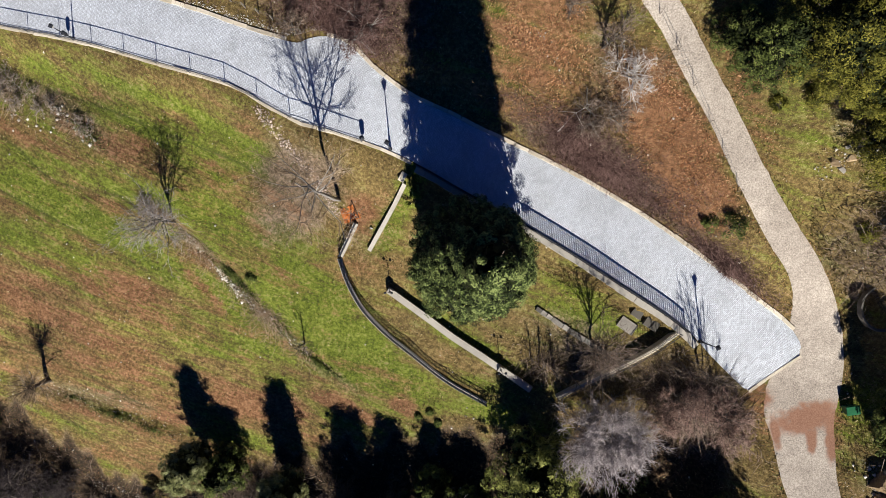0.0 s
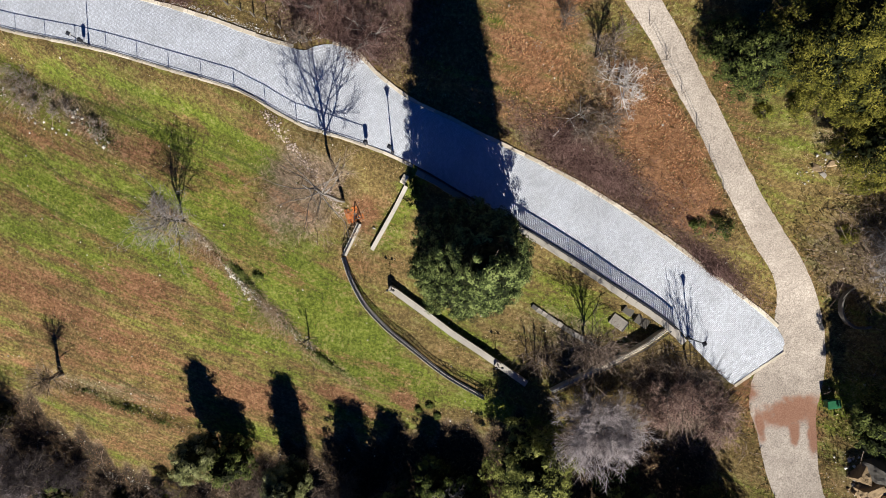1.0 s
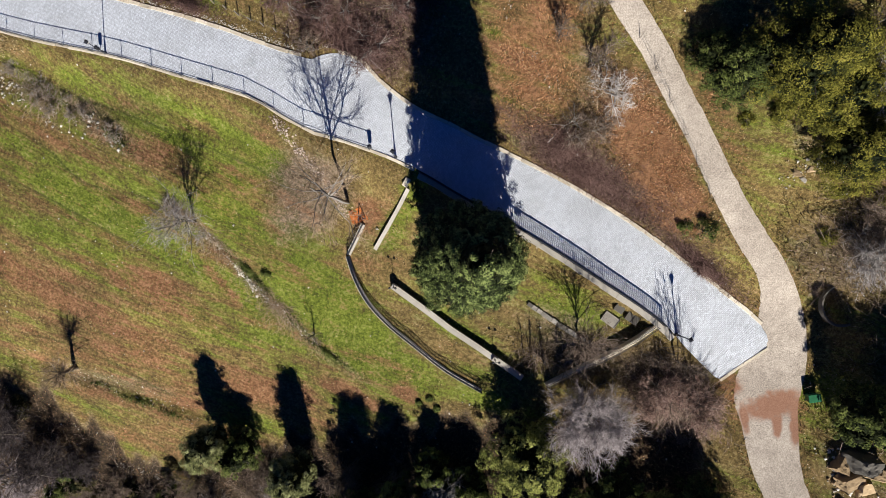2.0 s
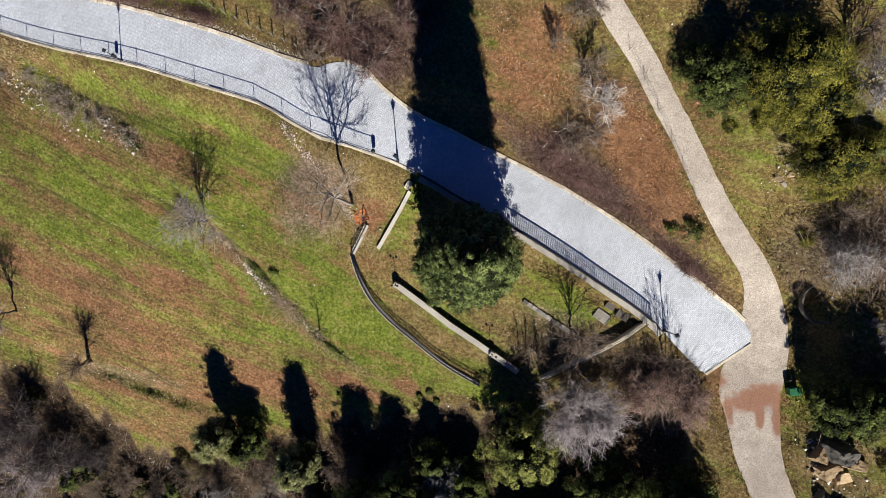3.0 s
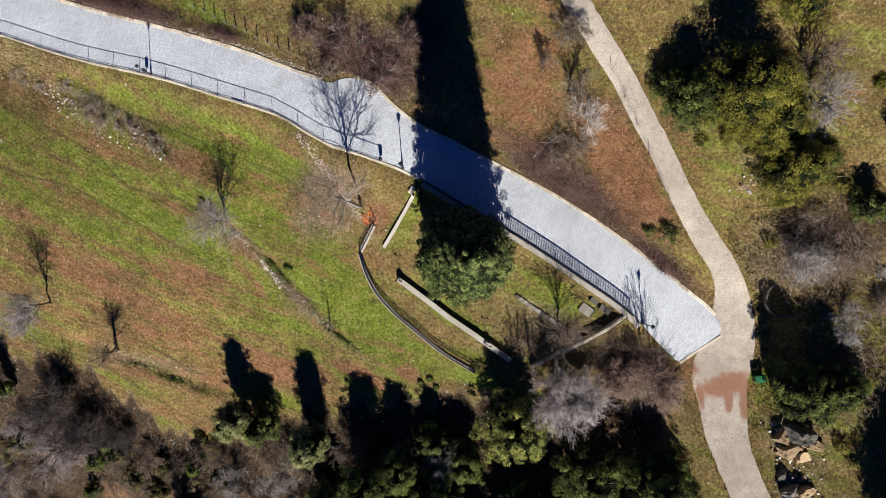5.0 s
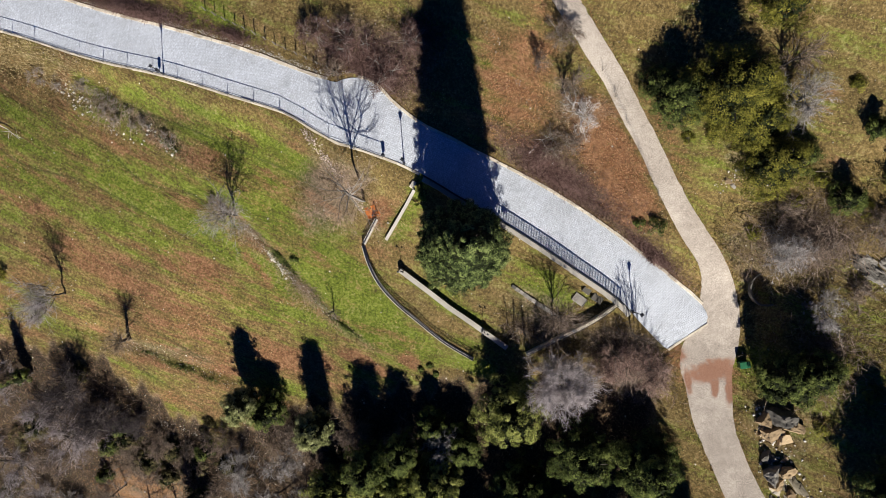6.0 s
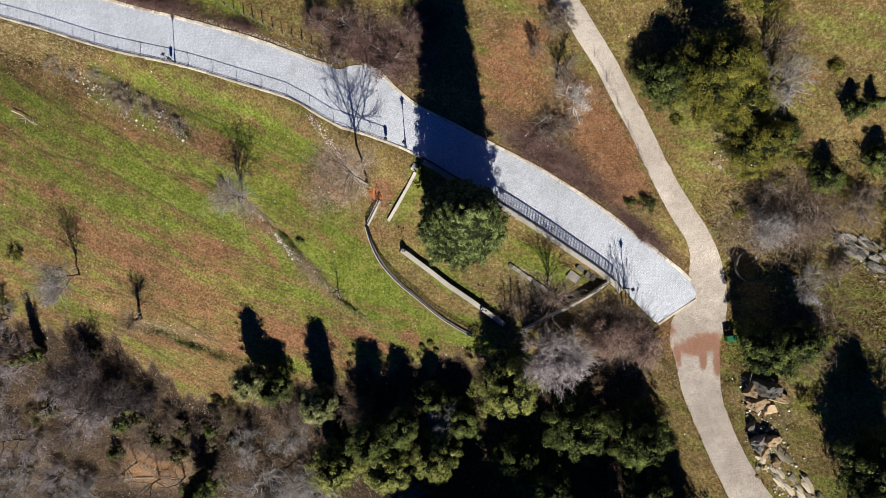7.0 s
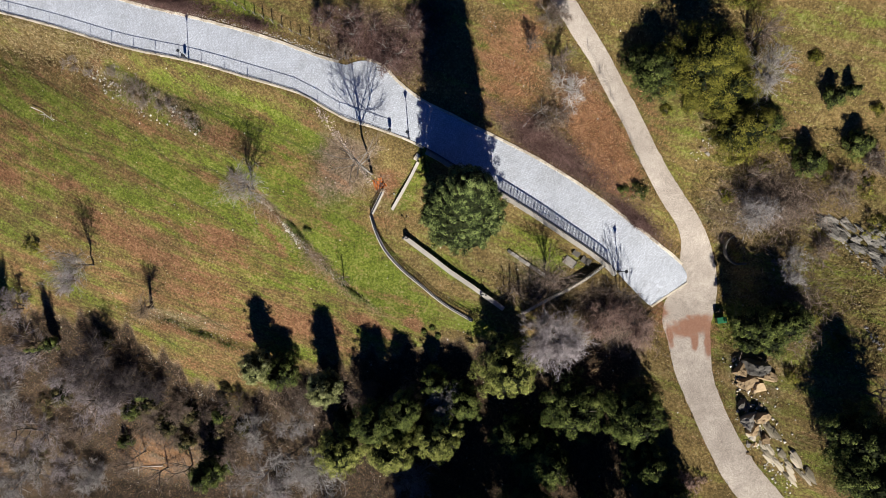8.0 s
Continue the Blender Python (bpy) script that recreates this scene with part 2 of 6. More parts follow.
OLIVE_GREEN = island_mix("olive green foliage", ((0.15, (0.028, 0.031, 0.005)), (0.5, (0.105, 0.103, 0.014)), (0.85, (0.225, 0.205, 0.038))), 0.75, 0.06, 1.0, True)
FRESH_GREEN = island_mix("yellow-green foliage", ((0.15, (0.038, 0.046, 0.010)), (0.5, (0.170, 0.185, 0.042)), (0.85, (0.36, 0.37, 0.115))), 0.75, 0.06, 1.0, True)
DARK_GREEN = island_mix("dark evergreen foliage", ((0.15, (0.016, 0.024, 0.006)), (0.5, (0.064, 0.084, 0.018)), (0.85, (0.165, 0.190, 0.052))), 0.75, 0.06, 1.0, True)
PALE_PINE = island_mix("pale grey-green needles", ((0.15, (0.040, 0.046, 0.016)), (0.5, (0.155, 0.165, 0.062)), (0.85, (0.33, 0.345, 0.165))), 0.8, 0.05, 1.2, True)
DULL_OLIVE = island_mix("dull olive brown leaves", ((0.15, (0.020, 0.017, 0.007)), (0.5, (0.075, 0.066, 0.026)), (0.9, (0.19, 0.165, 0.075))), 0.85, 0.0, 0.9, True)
# near black, so that gaps in a crown read as deep shade
SHADE_NEEDLES = island_mix("inner needles with shade in the colour", ((0.15, (0.005, 0.008, 0.002)), (0.5, (0.011, 0.016, 0.004)), (0.9, (0.024, 0.030, 0.008))))
GREY_TWIG = island_mix("pale grey twigs", ((0.15, (0.11, 0.10, 0.096)), (0.5, (0.25, 0.232, 0.224)), (0.9, (0.44, 0.415, 0.40))), patch=0.5)
MAUVE_TWIG = island_mix("mauve grey twigs", ((0.15, (0.12, 0.101, 0.104)), (0.5, (0.245, 0.211, 0.216)), (0.9, (0.41, 0.37, 0.375))))
BROWN_TWIG = island_mix("brown twigs", ((0.15, (0.056, 0.040, 0.030)), (0.5, (0.150, 0.112, 0.086)), (0.9, (0.32, 0.25, 0.20))), patch=0.5)
DRY_TWIG = island_mix("dry grey-brown twigs", ((0.15, (0.12, 0.095, 0.075)), (0.5, (0.27, 0.22, 0.18)), (0.9, (0.44, 0.37, 0.31))))
PALE_MAUVE = island_mix("pale mauve twigs", ((0.15, (0.175, 0.152, 0.156)), (0.5, (0.335, 0.296, 0.30)), (0.9, (0.51, 0.47, 0.475))))
ROSE_TWIG = island_mix("rose brown twigs", ((0.15, (0.085, 0.050, 0.041)), (0.5, (0.24, 0.155, 0.128)), (0.9, (0.43, 0.32, 0.27))))
RED_TWIG = island_mix("reddish brown twigs", ((0.15, (0.044, 0.028, 0.022)), (0.5, (0.140, 0.090, 0.070)), (0.9, (0.30, 0.21, 0.165))))
PALE_MAUVE = island_mix("pale mauve twigs", ((0.15, (0.175, 0.152, 0.156)), (0.5, (0.335, 0.296, 0.30)), (0.9, (0.51, 0.47, 0.475))))
ROSE_TWIG = island_mix("rose brown twigs", ((0.15, (0.085, 0.050, 0.041)), (0.5, (0.24, 0.155, 0.128)), (0.9, (0.43, 0.32, 0.27))))
RED_TWIG = island_mix("dark red twigs", ((0.15, (0.055, 0.030, 0.026)), (0.5, (0.130, 0.078, 0.068)), (0.9, (0.24, 0.16, 0.14))))
# dark bark tone lowered further, to hold the shadow at the wood's edge
DARK_TWIG = island_mix("blackish twigs", ((0.15, (0.016, 0.013, 0.014)), (0.5, (0.045, 0.037, 0.038)), (0.9, (0.13, 0.11, 0.112))))
WHITE_TWIG = island_mix("bleached twigs", ((0.15, (0.30, 0.28, 0.26)), (0.5, (0.48, 0.45, 0.42)), (0.9, (0.66, 0.63, 0.60))))
TAN_TWIG = island_mix("tan twigs", ((0.15, (0.14, 0.10, 0.065)), (0.5, (0.27, 0.20, 0.135)), (0.9, (0.40, 0.31, 0.22))))
GRASS = island_mix("grass blades", ((0.15, (0.055, 0.075, 0.015)), (0.5, (0.125, 0.150, 0.030)), (0.9, (0.25, 0.235, 0.09))), 0.8, 0.2)
STRAW = island_mix("dry grass", ((0.15, (0.15, 0.11, 0.052)), (0.5, (0.32, 0.25, 0.125)), (0.9, (0.52, 0.43, 0.25))), 0.85, 0.15)
BROWN_HEATH = island_mix("brown olive heath", ((0.15, (0.060, 0.050, 0.018)), (0.5, (0.150, 0.125, 0.046)), (0.9, (0.28, 0.225, 0.11))), 0.85, 0.1)
BRACKEN = island_mix("dead bracken", ((0.15, (0.20, 0.085, 0.034)), (0.5, (0.50, 0.265, 0.135)), (0.9, (0.70, 0.46, 0.28))), 0.85, 0.15)
LEAVES = island_mix("fallen leaves", ((0.15, (0.17, 0.072, 0.028)), (0.5, (0.34, 0.165, 0.070)), (0.9, (0.52, 0.34, 0.19))), 0.8)


# ---- lie of the land ----
# stations of the two roads: x, y of the middle, half width, height
PAVED = [(-62.0, 29.7, 2.8, -10.3), (-50.8, 26.5, 2.8, -8.1), (-41.1, 23.4, 2.8, -6.1), (-31.2, 20.8, 2.6, -4.1), (-23.4, 18.4, 2.6, -2.6),
         (-17.1, 16.2, 2.4, -1.5), (-14.8, 15.25, 2.6, -1.15), (-12.7, 14.3, 3.0, -0.85), (-9.9, 13.75, 3.85, -0.45), (-7.6, 12.45, 3.1, -0.2), (-3.9, 10.45, 2.42, 0.1),
         (-0.5, 8.8, 2.4, 0.4), (2.8, 7.0, 2.5, 0.6), (7.2, 4.7, 2.6, 1.0), (11.5, 2.2, 2.7, 1.4), (15.5, -0.4, 2.7, 1.7),
         (20.5, -3.9, 2.6, 1.68), (23.4, -6.5, 2.9, 1.55), (25.5, -8.4, 3.05, 1.48), (26.0, -9.25, 2.9, 1.44), (26.4, -9.85, 2.5, 1.40)]
LANE = [(7.5, 29.0, 1.2, 9.6), (12.6, 22.05, 1.2, 7.9), (16.7, 16.4, 1.15, 6.7), (18.6, 13.2, 1.15, 6.2), (20.4, 10.3, 1.12, 5.75), (23.8, 4.3, 1.2, 4.7),
        (26.1, 1.1, 1.3, 3.7), (28.4, -1.95, 1.4, 2.6), (29.55, -5.2, 1.9, 1.62), (29.65, -9.0, 2.55, 1.15), (28.75, -12.4, 2.95, 1.0),
        (29.0, -15.2, 2.5, 1.0), (29.4, -18.4, 2.2, 1.15), (30.4, -21.6, 1.9, 1.3), (31.8, -24.8, 1.85, 1.4), (33.4, -28.0, 1.95, 1.5), (35.5, -31.2, 2.05, 1.5), (41.0, -37.5, 2.1, 1.5)]


def smooth_line(stations, step=0.5):
    """A Catmull-Rom line through the stations, about one row each step metres."""
    s = np.array(stations)
    ends = np.vstack([2 * s[0] - s[1], s, 2 * s[-1] - s[-2]])
    out = []
    for i in range(1, len(ends) - 2):
        p0, p1, p2, p3 = ends[i - 1:i + 3]
        n = max(2, int(np.hypot(*(p2 - p1)[:2]) / step))
        for u in np.arange(n) / n:
            out.append(0.5 * (2 * p1 + (p2 - p0) * u + (2 * p0 - 5 * p1 + 4 * p2 - p3) * u * u + (3 * p1 - p0 - 3 * p2 + p3) * u ** 3))
    return np.array(out + [ends[-2]])


PAVED_LINE, LANE_LINE = smooth_line(PAVED), smooth_line(LANE)


def near_line(line, x, y):
    """Signed distance beyond the road's edge, which side (+1 left of its way), and the road's height there."""
    best, closest = np.full(x.shape, 1e9), np.full(x.shape, 1e9)
    side, height = np.zeros(x.shape), np.zeros(x.shape)
    for (ax, ay, aw, az), (bx, by, bw, bz) in zip(line[:-1:2], np.vstack([line[2::2], line[-1:]])):
        dx, dy = bx - ax, by - ay
        n = dx * dx + dy * dy
        if n < 1e-6:
            continue
        u = np.clip(((x - ax) * dx + (y - ay) * dy) / n, 0, 1)
        qx, qy = x - ax - u * dx, y - ay - u * dy
        off = np.hypot(qx, qy)
        best = np.minimum(best, off - (aw + u * (bw - aw)))
        m = off < closest
        closest = np.where(m, off, closest)
        side = np.where(m, np.sign(dx * qy - dy * qx), side)
        height = np.where(m, az + u * (bz - az), height)
    return best, side, height


def ease(v):
    v = np.clip(v, 0, 1)
    return v * v * (3 - 2 * v)


def hill(x, y):
    """The slope without its roads and terraces."""
    u, v = np.clip(x, -62, 50) / 40, np.clip(y, -42, 32) / 40
    z = (-2.27 + 8.73 * u + 11.77 * v + 1.46 * u * u + 1.49 * u * v - 1.49 * v * v
         - 0.05 * u ** 3 - 1.02 * u * u * v + 9.03 * u * v * v - 3.74 * v ** 3)
    far = np.hypot(np.maximum(np.abs(x) - 62, 0), np.maximum(np.abs(y) - 45, 0))
    return z + 0.02 * far * np.sin(x * 0.011 + 1.0) * np.cos(y * 0.013)


def ground_z(x, y):
    x, y = np.asarray(x, float), np.asarray(y, float)
    z = hill(x, y)
    # a bank along the foot of the upper strip, and the ditch at the wood's edge
    z = z + 0.5 * ease((x + 32) / 4) * ease((-11 - x) / 3) * (ease((y + 0.88 * x + 19.2) / 1.2) - 0.5)
    z = z - 0.55 * ease((x + 50) / 6) * ease((-22 - x) / 4) * np.exp(-((y + 0.30 * x + 26.2) / 0.9) ** 2)
    z = z + 0.7 * np.exp(-((x + 45.4) ** 2 + (y - 19.4) ** 2) / 1.6)
    dl, _, hl = near_line(LANE_LINE, x, y)
    dp, side, hp = near_line(PAVED_LINE, x, y)
    shoulder = hp - 0.05 + 0.10 * np.minimum(dp, 7)
    z = z + ease((-13 - x) / 6) * (side > 0) * ease((34 - y) / 3) * (np.maximum(z, shoulder) - z)
    walled = (side < 0) & (x > -2.5) & (x < 20.3)
    reach = np.where(walled, 0.5, np.where(side > 0, 3.0, 4.0))
    bp = 1 - ease((dp - np.where(walled, 0.5, 0.3)) / reach)
    bl = 1 - ease((dl - 0.3) / 4.0)
    wp, wl = bp / np.maximum(dp, 0.02) ** 2 + 1e-9, bl / np.maximum(dl, 0.02) ** 2 + 1e-9
    road = (wp * (hp - 0.10 + 0.09 * ease((dp - 0.12) / 0.3) * ~walled) + wl * (hl - 0.08)) / (wp + wl) - 0.12 * ((dp < 0.3) & (dl < 0.3))
    z = z + (road - z) * np.maximum(bp, bl)
    return np.where(dl < 0.2, np.minimum(z, hl - 0.08), z)


# ---- building helpers ----
def mesh_from(name, verts, faces, material):
    me = bpy.data.meshes.new(name)
    me.from_pydata([tuple(v) for v in verts] if not isinstance(verts, np.ndarray) else verts.tolist(), [], faces if isinstance(faces, list) else faces.tolist())
    me.materials.append(material)
    return me


def part(name, me, parent, label="", m=None):
    """Links a mesh as one object under a thing or under a part."""
    ob = new(name, me)
    ob.parent = parent
    if m is not None:
        ob.matrix_basis = m
    return tagged(ob, label)


def thing(name, label, category, group="", kind="", at=(0, 0, 0), turn=0.0):
    ob = new(name)
    ob.matrix_basis = pose(*at, 0, 0, turn)
    ob.empty_display_size = 0.3
    return tagged(ob, label, category, group, kind)


def gz(x, y):
    return float(ground_z(np.array([float(x)]), np.array([float(y)]))[0])


def bm_mesh(name, bm, material, bevel=0.0):
    if bevel:
        bmesh.ops.bevel(bm, geom=bm.edges[:], offset=bevel, segments=1, affect="EDGES")
    me = bpy.data.meshes.new(name)
    bm.to_mesh(me)
    bm.free()
    me.materials.append(material)
    return me


def box(bm, sx, sy, sz, m=None):
    """A box that stands on z = 0, with its middle on the origin."""
    out = bmesh.ops.create_cube(bm, size=1.0, matrix=(m or Matrix()) @ Matrix.Translation((0, 0, sz / 2)) @ Matrix.Diagonal((sx, sy, sz, 1)))
    return out


def box_mesh(name, sx, sy, sz, material, bevel=0.0):
    bm = bmesh.new()
    box(bm, sx, sy, sz)
    return bm_mesh(name, bm, material, bevel)


def lathe_mesh(name, profile, material, sides=10):
    """Turns a profile of (radius, height) round z."""
    verts, faces = [], []
    for r, z in profile:
        for k in range(sides):
            a = 2 * math.pi * k / sides
            verts.append((r * math.cos(a), r * math.sin(a), z))
    for i in range(len(profile) - 1):
        for k in range(sides):
            a, b = i * sides + k, i * sides + (k + 1) % sides
            faces.append((a, b, b + sides, a + sides))
    faces.append(tuple(reversed(range(sides))))
    faces.append(tuple(range((len(profile) - 1) * sides, len(profile) * sides)))
    return mesh_from(name, verts, faces, material)


def bar(p, q, wide, high):
    """The matrix that lays a unit box of x length from p to q."""
    p, q = Vector(p), Vector(q)
    d = q - p
    rot = d.to_track_quat("X", "Z").to_matrix().to_4x4()
    return Matrix.Translation((p + q) / 2) @ rot @ Matrix.Diagonal((d.length, wide, high, 1))


def unit_mesh(name, material):
    bm = bmesh.new()
    bmesh.ops.create_cube(bm, size=1.0)
    return bm_mesh(name, bm, material)


def tubes(name, segments, material):
    """One mesh of three-sided tapered tubes: rows of x0 y0 z0 x1 y1 z1 r0 r1."""
    s = np.array(segments, float)
    n = len(s)
    p, q, r0, r1 = s[:, :3], s[:, 3:6], s[:, 6:7], s[:, 7:8]
    d = q - p
    d /= np.maximum(np.linalg.norm(d, axis=1, keepdims=True), 1e-6)
    ref = np.where(np.abs(d[:, 2:3]) < 0.9, [[0.0, 0, 1]], [[1.0, 0, 0]])
    u = np.cross(d, ref)
    u /= np.linalg.norm(u, axis=1, keepdims=True)
    w = np.cross(d, u)
    verts = np.empty((n, 6, 3))
    for k in range(3):
        a = 2 * math.pi * k / 3
        o = u * math.cos(a) + w * math.sin(a)
        verts[:, k], verts[:, k + 3] = p + o * r0, q + o * r1
    base = np.arange(n)[:, None, None] * 6
    faces = (base + np.array([[[0, 1, 4, 3], [1, 2, 5, 4], [2, 0, 3, 5]]])).reshape(-1, 4)
    return fast_mesh(name, verts.reshape(-1, 3), faces, material)


def spikes(name, segments, material):
    """One mesh of three-sided twigs that run out to a point: rows as for tubes."""
    s = np.array(segments, float)
    n = len(s)
    p, q, r0 = s[:, :3], s[:, 3:6], s[:, 6:7]
    d = q - p
    d /= np.maximum(np.linalg.norm(d, axis=1, keepdims=True), 1e-6)
    ref = np.where(np.abs(d[:, 2:3]) < 0.9, [[0.0, 0, 1]], [[1.0, 0, 0]])
    u = np.cross(d, ref)
    u /= np.linalg.norm(u, axis=1, keepdims=True)
    w = np.cross(d, u)
    verts = np.empty((n, 4, 3))
    for k in range(3):
        a = 2 * math.pi * k / 3
        verts[:, k] = p + (u * math.cos(a) + w * math.sin(a)) * r0
    verts[:, 3] = q
    faces = (np.arange(n)[:, None, None] * 4 + np.array([[[0, 1, 3], [1, 2, 3], [2, 0, 3]]])).reshape(-1, 3)
    return fast_mesh(name, verts.reshape(-1, 3), faces, material)


def fast_mesh(name, verts, faces, material):
    me = bpy.data.meshes.new(name)
    k = faces.shape[1]
    me.vertices.add(len(verts))
    me.vertices.foreach_set("co", np.ascontiguousarray(verts, np.float32).ravel())
    me.loops.add(faces.size)
    me.loops.foreach_set("vertex_index", np.ascontiguousarray(faces, np.int32).ravel())
    me.polygons.add(len(faces))
    me.polygons.foreach_set("loop_start", np.arange(0, faces.size, k, dtype=np.int32))
    me.materials.append(material)
    me.update(calc_edges=True)
    return me


def leaf_mesh(name, centres, outward, long, wide, material, rng):
    """Small folded diamond leaves at the centres, turned about an outward way with much scatter."""
    n = len(centres)
    out = outward + rng.normal(0, 0.38, (n, 3))
    out /= np.linalg.norm(out, axis=1, keepdims=True)
    side = np.cross(out, rng.normal(0, 1, (n, 3)))
    side /= np.maximum(np.linalg.norm(side, axis=1, keepdims=True), 1e-6)
    along = np.cross(side, out)
    L = long * rng.uniform(0.6, 1.35, (n, 1))
    W = wide * rng.uniform(0.7, 1.3, (n, 1))
    verts = np.empty((n, 4, 3))
    verts[:, 0], verts[:, 2] = centres - along * L / 2, centres + along * L / 2
    verts[:, 1], verts[:, 3] = centres + side * W / 2 - out * W * 0.2, centres - side * W / 2 - out * W * 0.2
    return fast_mesh(name, verts.reshape(-1, 3), np.arange(n * 4).reshape(-1, 4), material)


def edge_points(line, side, off, x0=-1e9, x1=1e9):
    """Points along a road's edge, off metres beyond it; side -1 is the right-hand edge."""
    d = np.gradient(line[:, :2], axis=0)
    d /= np.linalg.norm(d, axis=1, keepdims=True)
    nrm = np.stack([-d[:, 1], d[:, 0]], 1) * side
    xy = line[:, :2] + nrm * (line[:, 2:3] + off)
    pts = np.column_stack([xy, line[:, 3]])
    return pts[(pts[:, 0] >= x0) & (pts[:, 0] <= x1)]


def even_steps(pts, step):
    """The points at even steps along a line of points."""
    pts = np.array(pts, float)
    s = np.concatenate([[0], np.cumsum(np.linalg.norm(np.diff(pts[:, :2], axis=0), axis=1))])
    n = max(1, round(s[-1] / step))
    return np.stack([np.interp(np.linspace(0, s[-1], n + 1), s, pts[:, k]) for k in range(pts.shape[1])], 1)


# ---- ground and roads ----
def zone_blob(x, y, cx, cy, rx, ry, turn=0.0):
    c, s = math.cos(radians(turn)), math.sin(radians(turn))
    u, v = (x - cx) * c + (y - cy) * s, -(x - cx) * s + (y - cy) * c
    return np.exp(-0.7 * ((u / rx) ** 2 + (v / ry) ** 2) ** 1.6)


def wood_edge(x):
    """Where the field gives way to the wood, as y over x."""
    return np.interp(x, (-75, -45, -29, -22, -5, 6), (-11, -16, -28, -21.5, -18, -16)) + 0.9 * np.sin(1.1 * x) + 0.7 * np.sin(2.7 * x + 1.0)


def zones(x, y):
    """Weights of red earth, lush grass and brown litter over the plan."""
    field = ease((-(x + 5) - 0.55 * (y + 14) + 6) / 5)
    south = ease((wood_edge(x) - y) / 2.5 + 0.5)
    south = south * ease((25.0 - x) / 3)
    low = ease((-11 - y - 0.45 * x) / 13)
    red = (0.26 + 0.06 * low) * field * (1 - south)
    green = (0.62 - 0.24 * low) * field * (1 - 0.6 * south) + 0.22 * (1 - field)
    brown = 0.15 + 0.55 * south

    def spread(base, blobs, top=False):
        for cx, cy, rx, ry, turn, w in blobs:
            b = w * zone_blob(x, y, cx, cy, rx, ry, turn)
            base = np.maximum(base, b) if top else base + b
        return base
    # bare red earth, then paler red tints over the field
    red = spread(red, ((7.0, 15.0, 3.4, 6.0, 20, 0.75), (17.6, 8.0, 2.4, 7.0, 28, 0.98), (-3.6, -14.6, 1.6, 1.0, -30, 0.9), (-46.0, 19.4, 2.4, 1.4, 60, 1.0), (-38.0, 18.4, 2.0, 0.8, -30, 0.6),
                       (-7.3, 3.2, 1.5, 1.2, 0, 1.0), (25.6, -12.4, 1.6, 2.2, 30, 0.9), (-27.5, -17.4, 2.2, 1.0, -10, 0.85), (-22.4, -3.6, 3.4, 0.55, -50, 0.85), (-9.0, -15.2, 5.0, 0.9, -24, 1.0),
                       (-19.0, -15.0, 7.0, 1.6, -8, 0.85), (-51.3, 3.4, 5.0, 1.3, -22, 0.62)), True)
    red = spread(red, ((14.5, 10.5, 2.2, 4.0, 25, 0.3), (-42.5, -36.5, 6.0, 3.0, 5, 0.55), (-5.6, 1.4, 2.0, 4.2, -28, 0.28), (-15.5, 11.2, 1.6, 1.2, 0, 0.5), (31.5, -14.5, 1.0, 3.0, 0, 0.4),
                       (22.6, 11.5, 1.0, 6.0, 26, 0.45), (-60.0, 5.5, 4.0, 1.5, -25, 0.45), (-45.2, -2.3, 3.0, 1.5, -25, 0.35), (-33.0, -3.0, 6.0, 1.6, -22, 0.35), (-38.0, -6.5, 6.0, 1.5, -20, 0.3),
                       (-31.6, -12.0, 5.0, 1.8, -22, 0.22), (-20.0, 6.6, 2.6, 1.0, -30, 0.3), (-27.0, 9.6, 2.2, 0.9, -30, 0.3), (36.0, 11.5, 1.2, 5.0, 20, 0.4), (9.5, 20.0, 1.6, 4.0, 20, 0.4)))
    green = spread(green, ((-53.0, 7.8, 5.0, 1.3, -28, 0.35), (-35.0, 3.6, 7.5, 1.5, -25, 0.45), (-20.5, 2.8, 4.0, 1.5, -40, 0.3), (-18.0, -7.2, 4.0, 1.3, -40, 0.4), (-25.8, -7.3, 6.0, 1.2, -28, 0.3),
                           (-12, -6, 6, 3.0, -35, 0.4), (-10.4, -9.3, 5.0, 2.0, -35, 0.4), (-3.0, -12.0, 4.0, 1.6, -35, 0.5), (11, -5, 4, 3, -30, 0.5), (25.8, 8.0, 3, 4, 0, 0.28), (34, -13, 3, 2, 0, 0.6)))
    green = spread(green, ((42, -20, 8, 12, 0, 0.20), (42.5, -9, 6, 5, 0, 0.12), (40, 16, 8, 6, 0, 0.10), (6, -15, 6, 2, -30, 0.5), (-15.9, 8.2, 3, 1, -30, 0.3), (1.5, -8.0, 5.5, 1.3, -36, 0.2), (-3.9, 3.0, 1.2, 4.5, -30, 0.6), (0.5, -6.2, 5.0, 1.2, -36, 0.35), (4.5, 16.5, 0.8, 3.5, 20, 0.4)))
    brown = spread(brown, ((-12.5, 5.5, 4.0, 5.5, -35, 0.75), (-8, 19.5, 7, 4, -20, 0.85), (13, 6.5, 9, 1.8, -33, 0.9), (22, -1.5, 5, 1.2, -40, 0.8), (-6.5, 1.0, 2.5, 4, -30, 0.35),
                           # blob at 11.5, -8.6: leaf litter, strengthened to stand for twig shade
                           (20, -12, 5, 3, -30, 0.8), (34, 0, 5, 4, 0, 0.6), (38, -12, 5, 4, 0, 0.4), (11.5, -8.6, 5, 2.8, -32, 0.62), (29.5, 9, 2.5, 5, 20, 0.4), (-34, 12, 6, 1.4, -36, 0.7)), True)
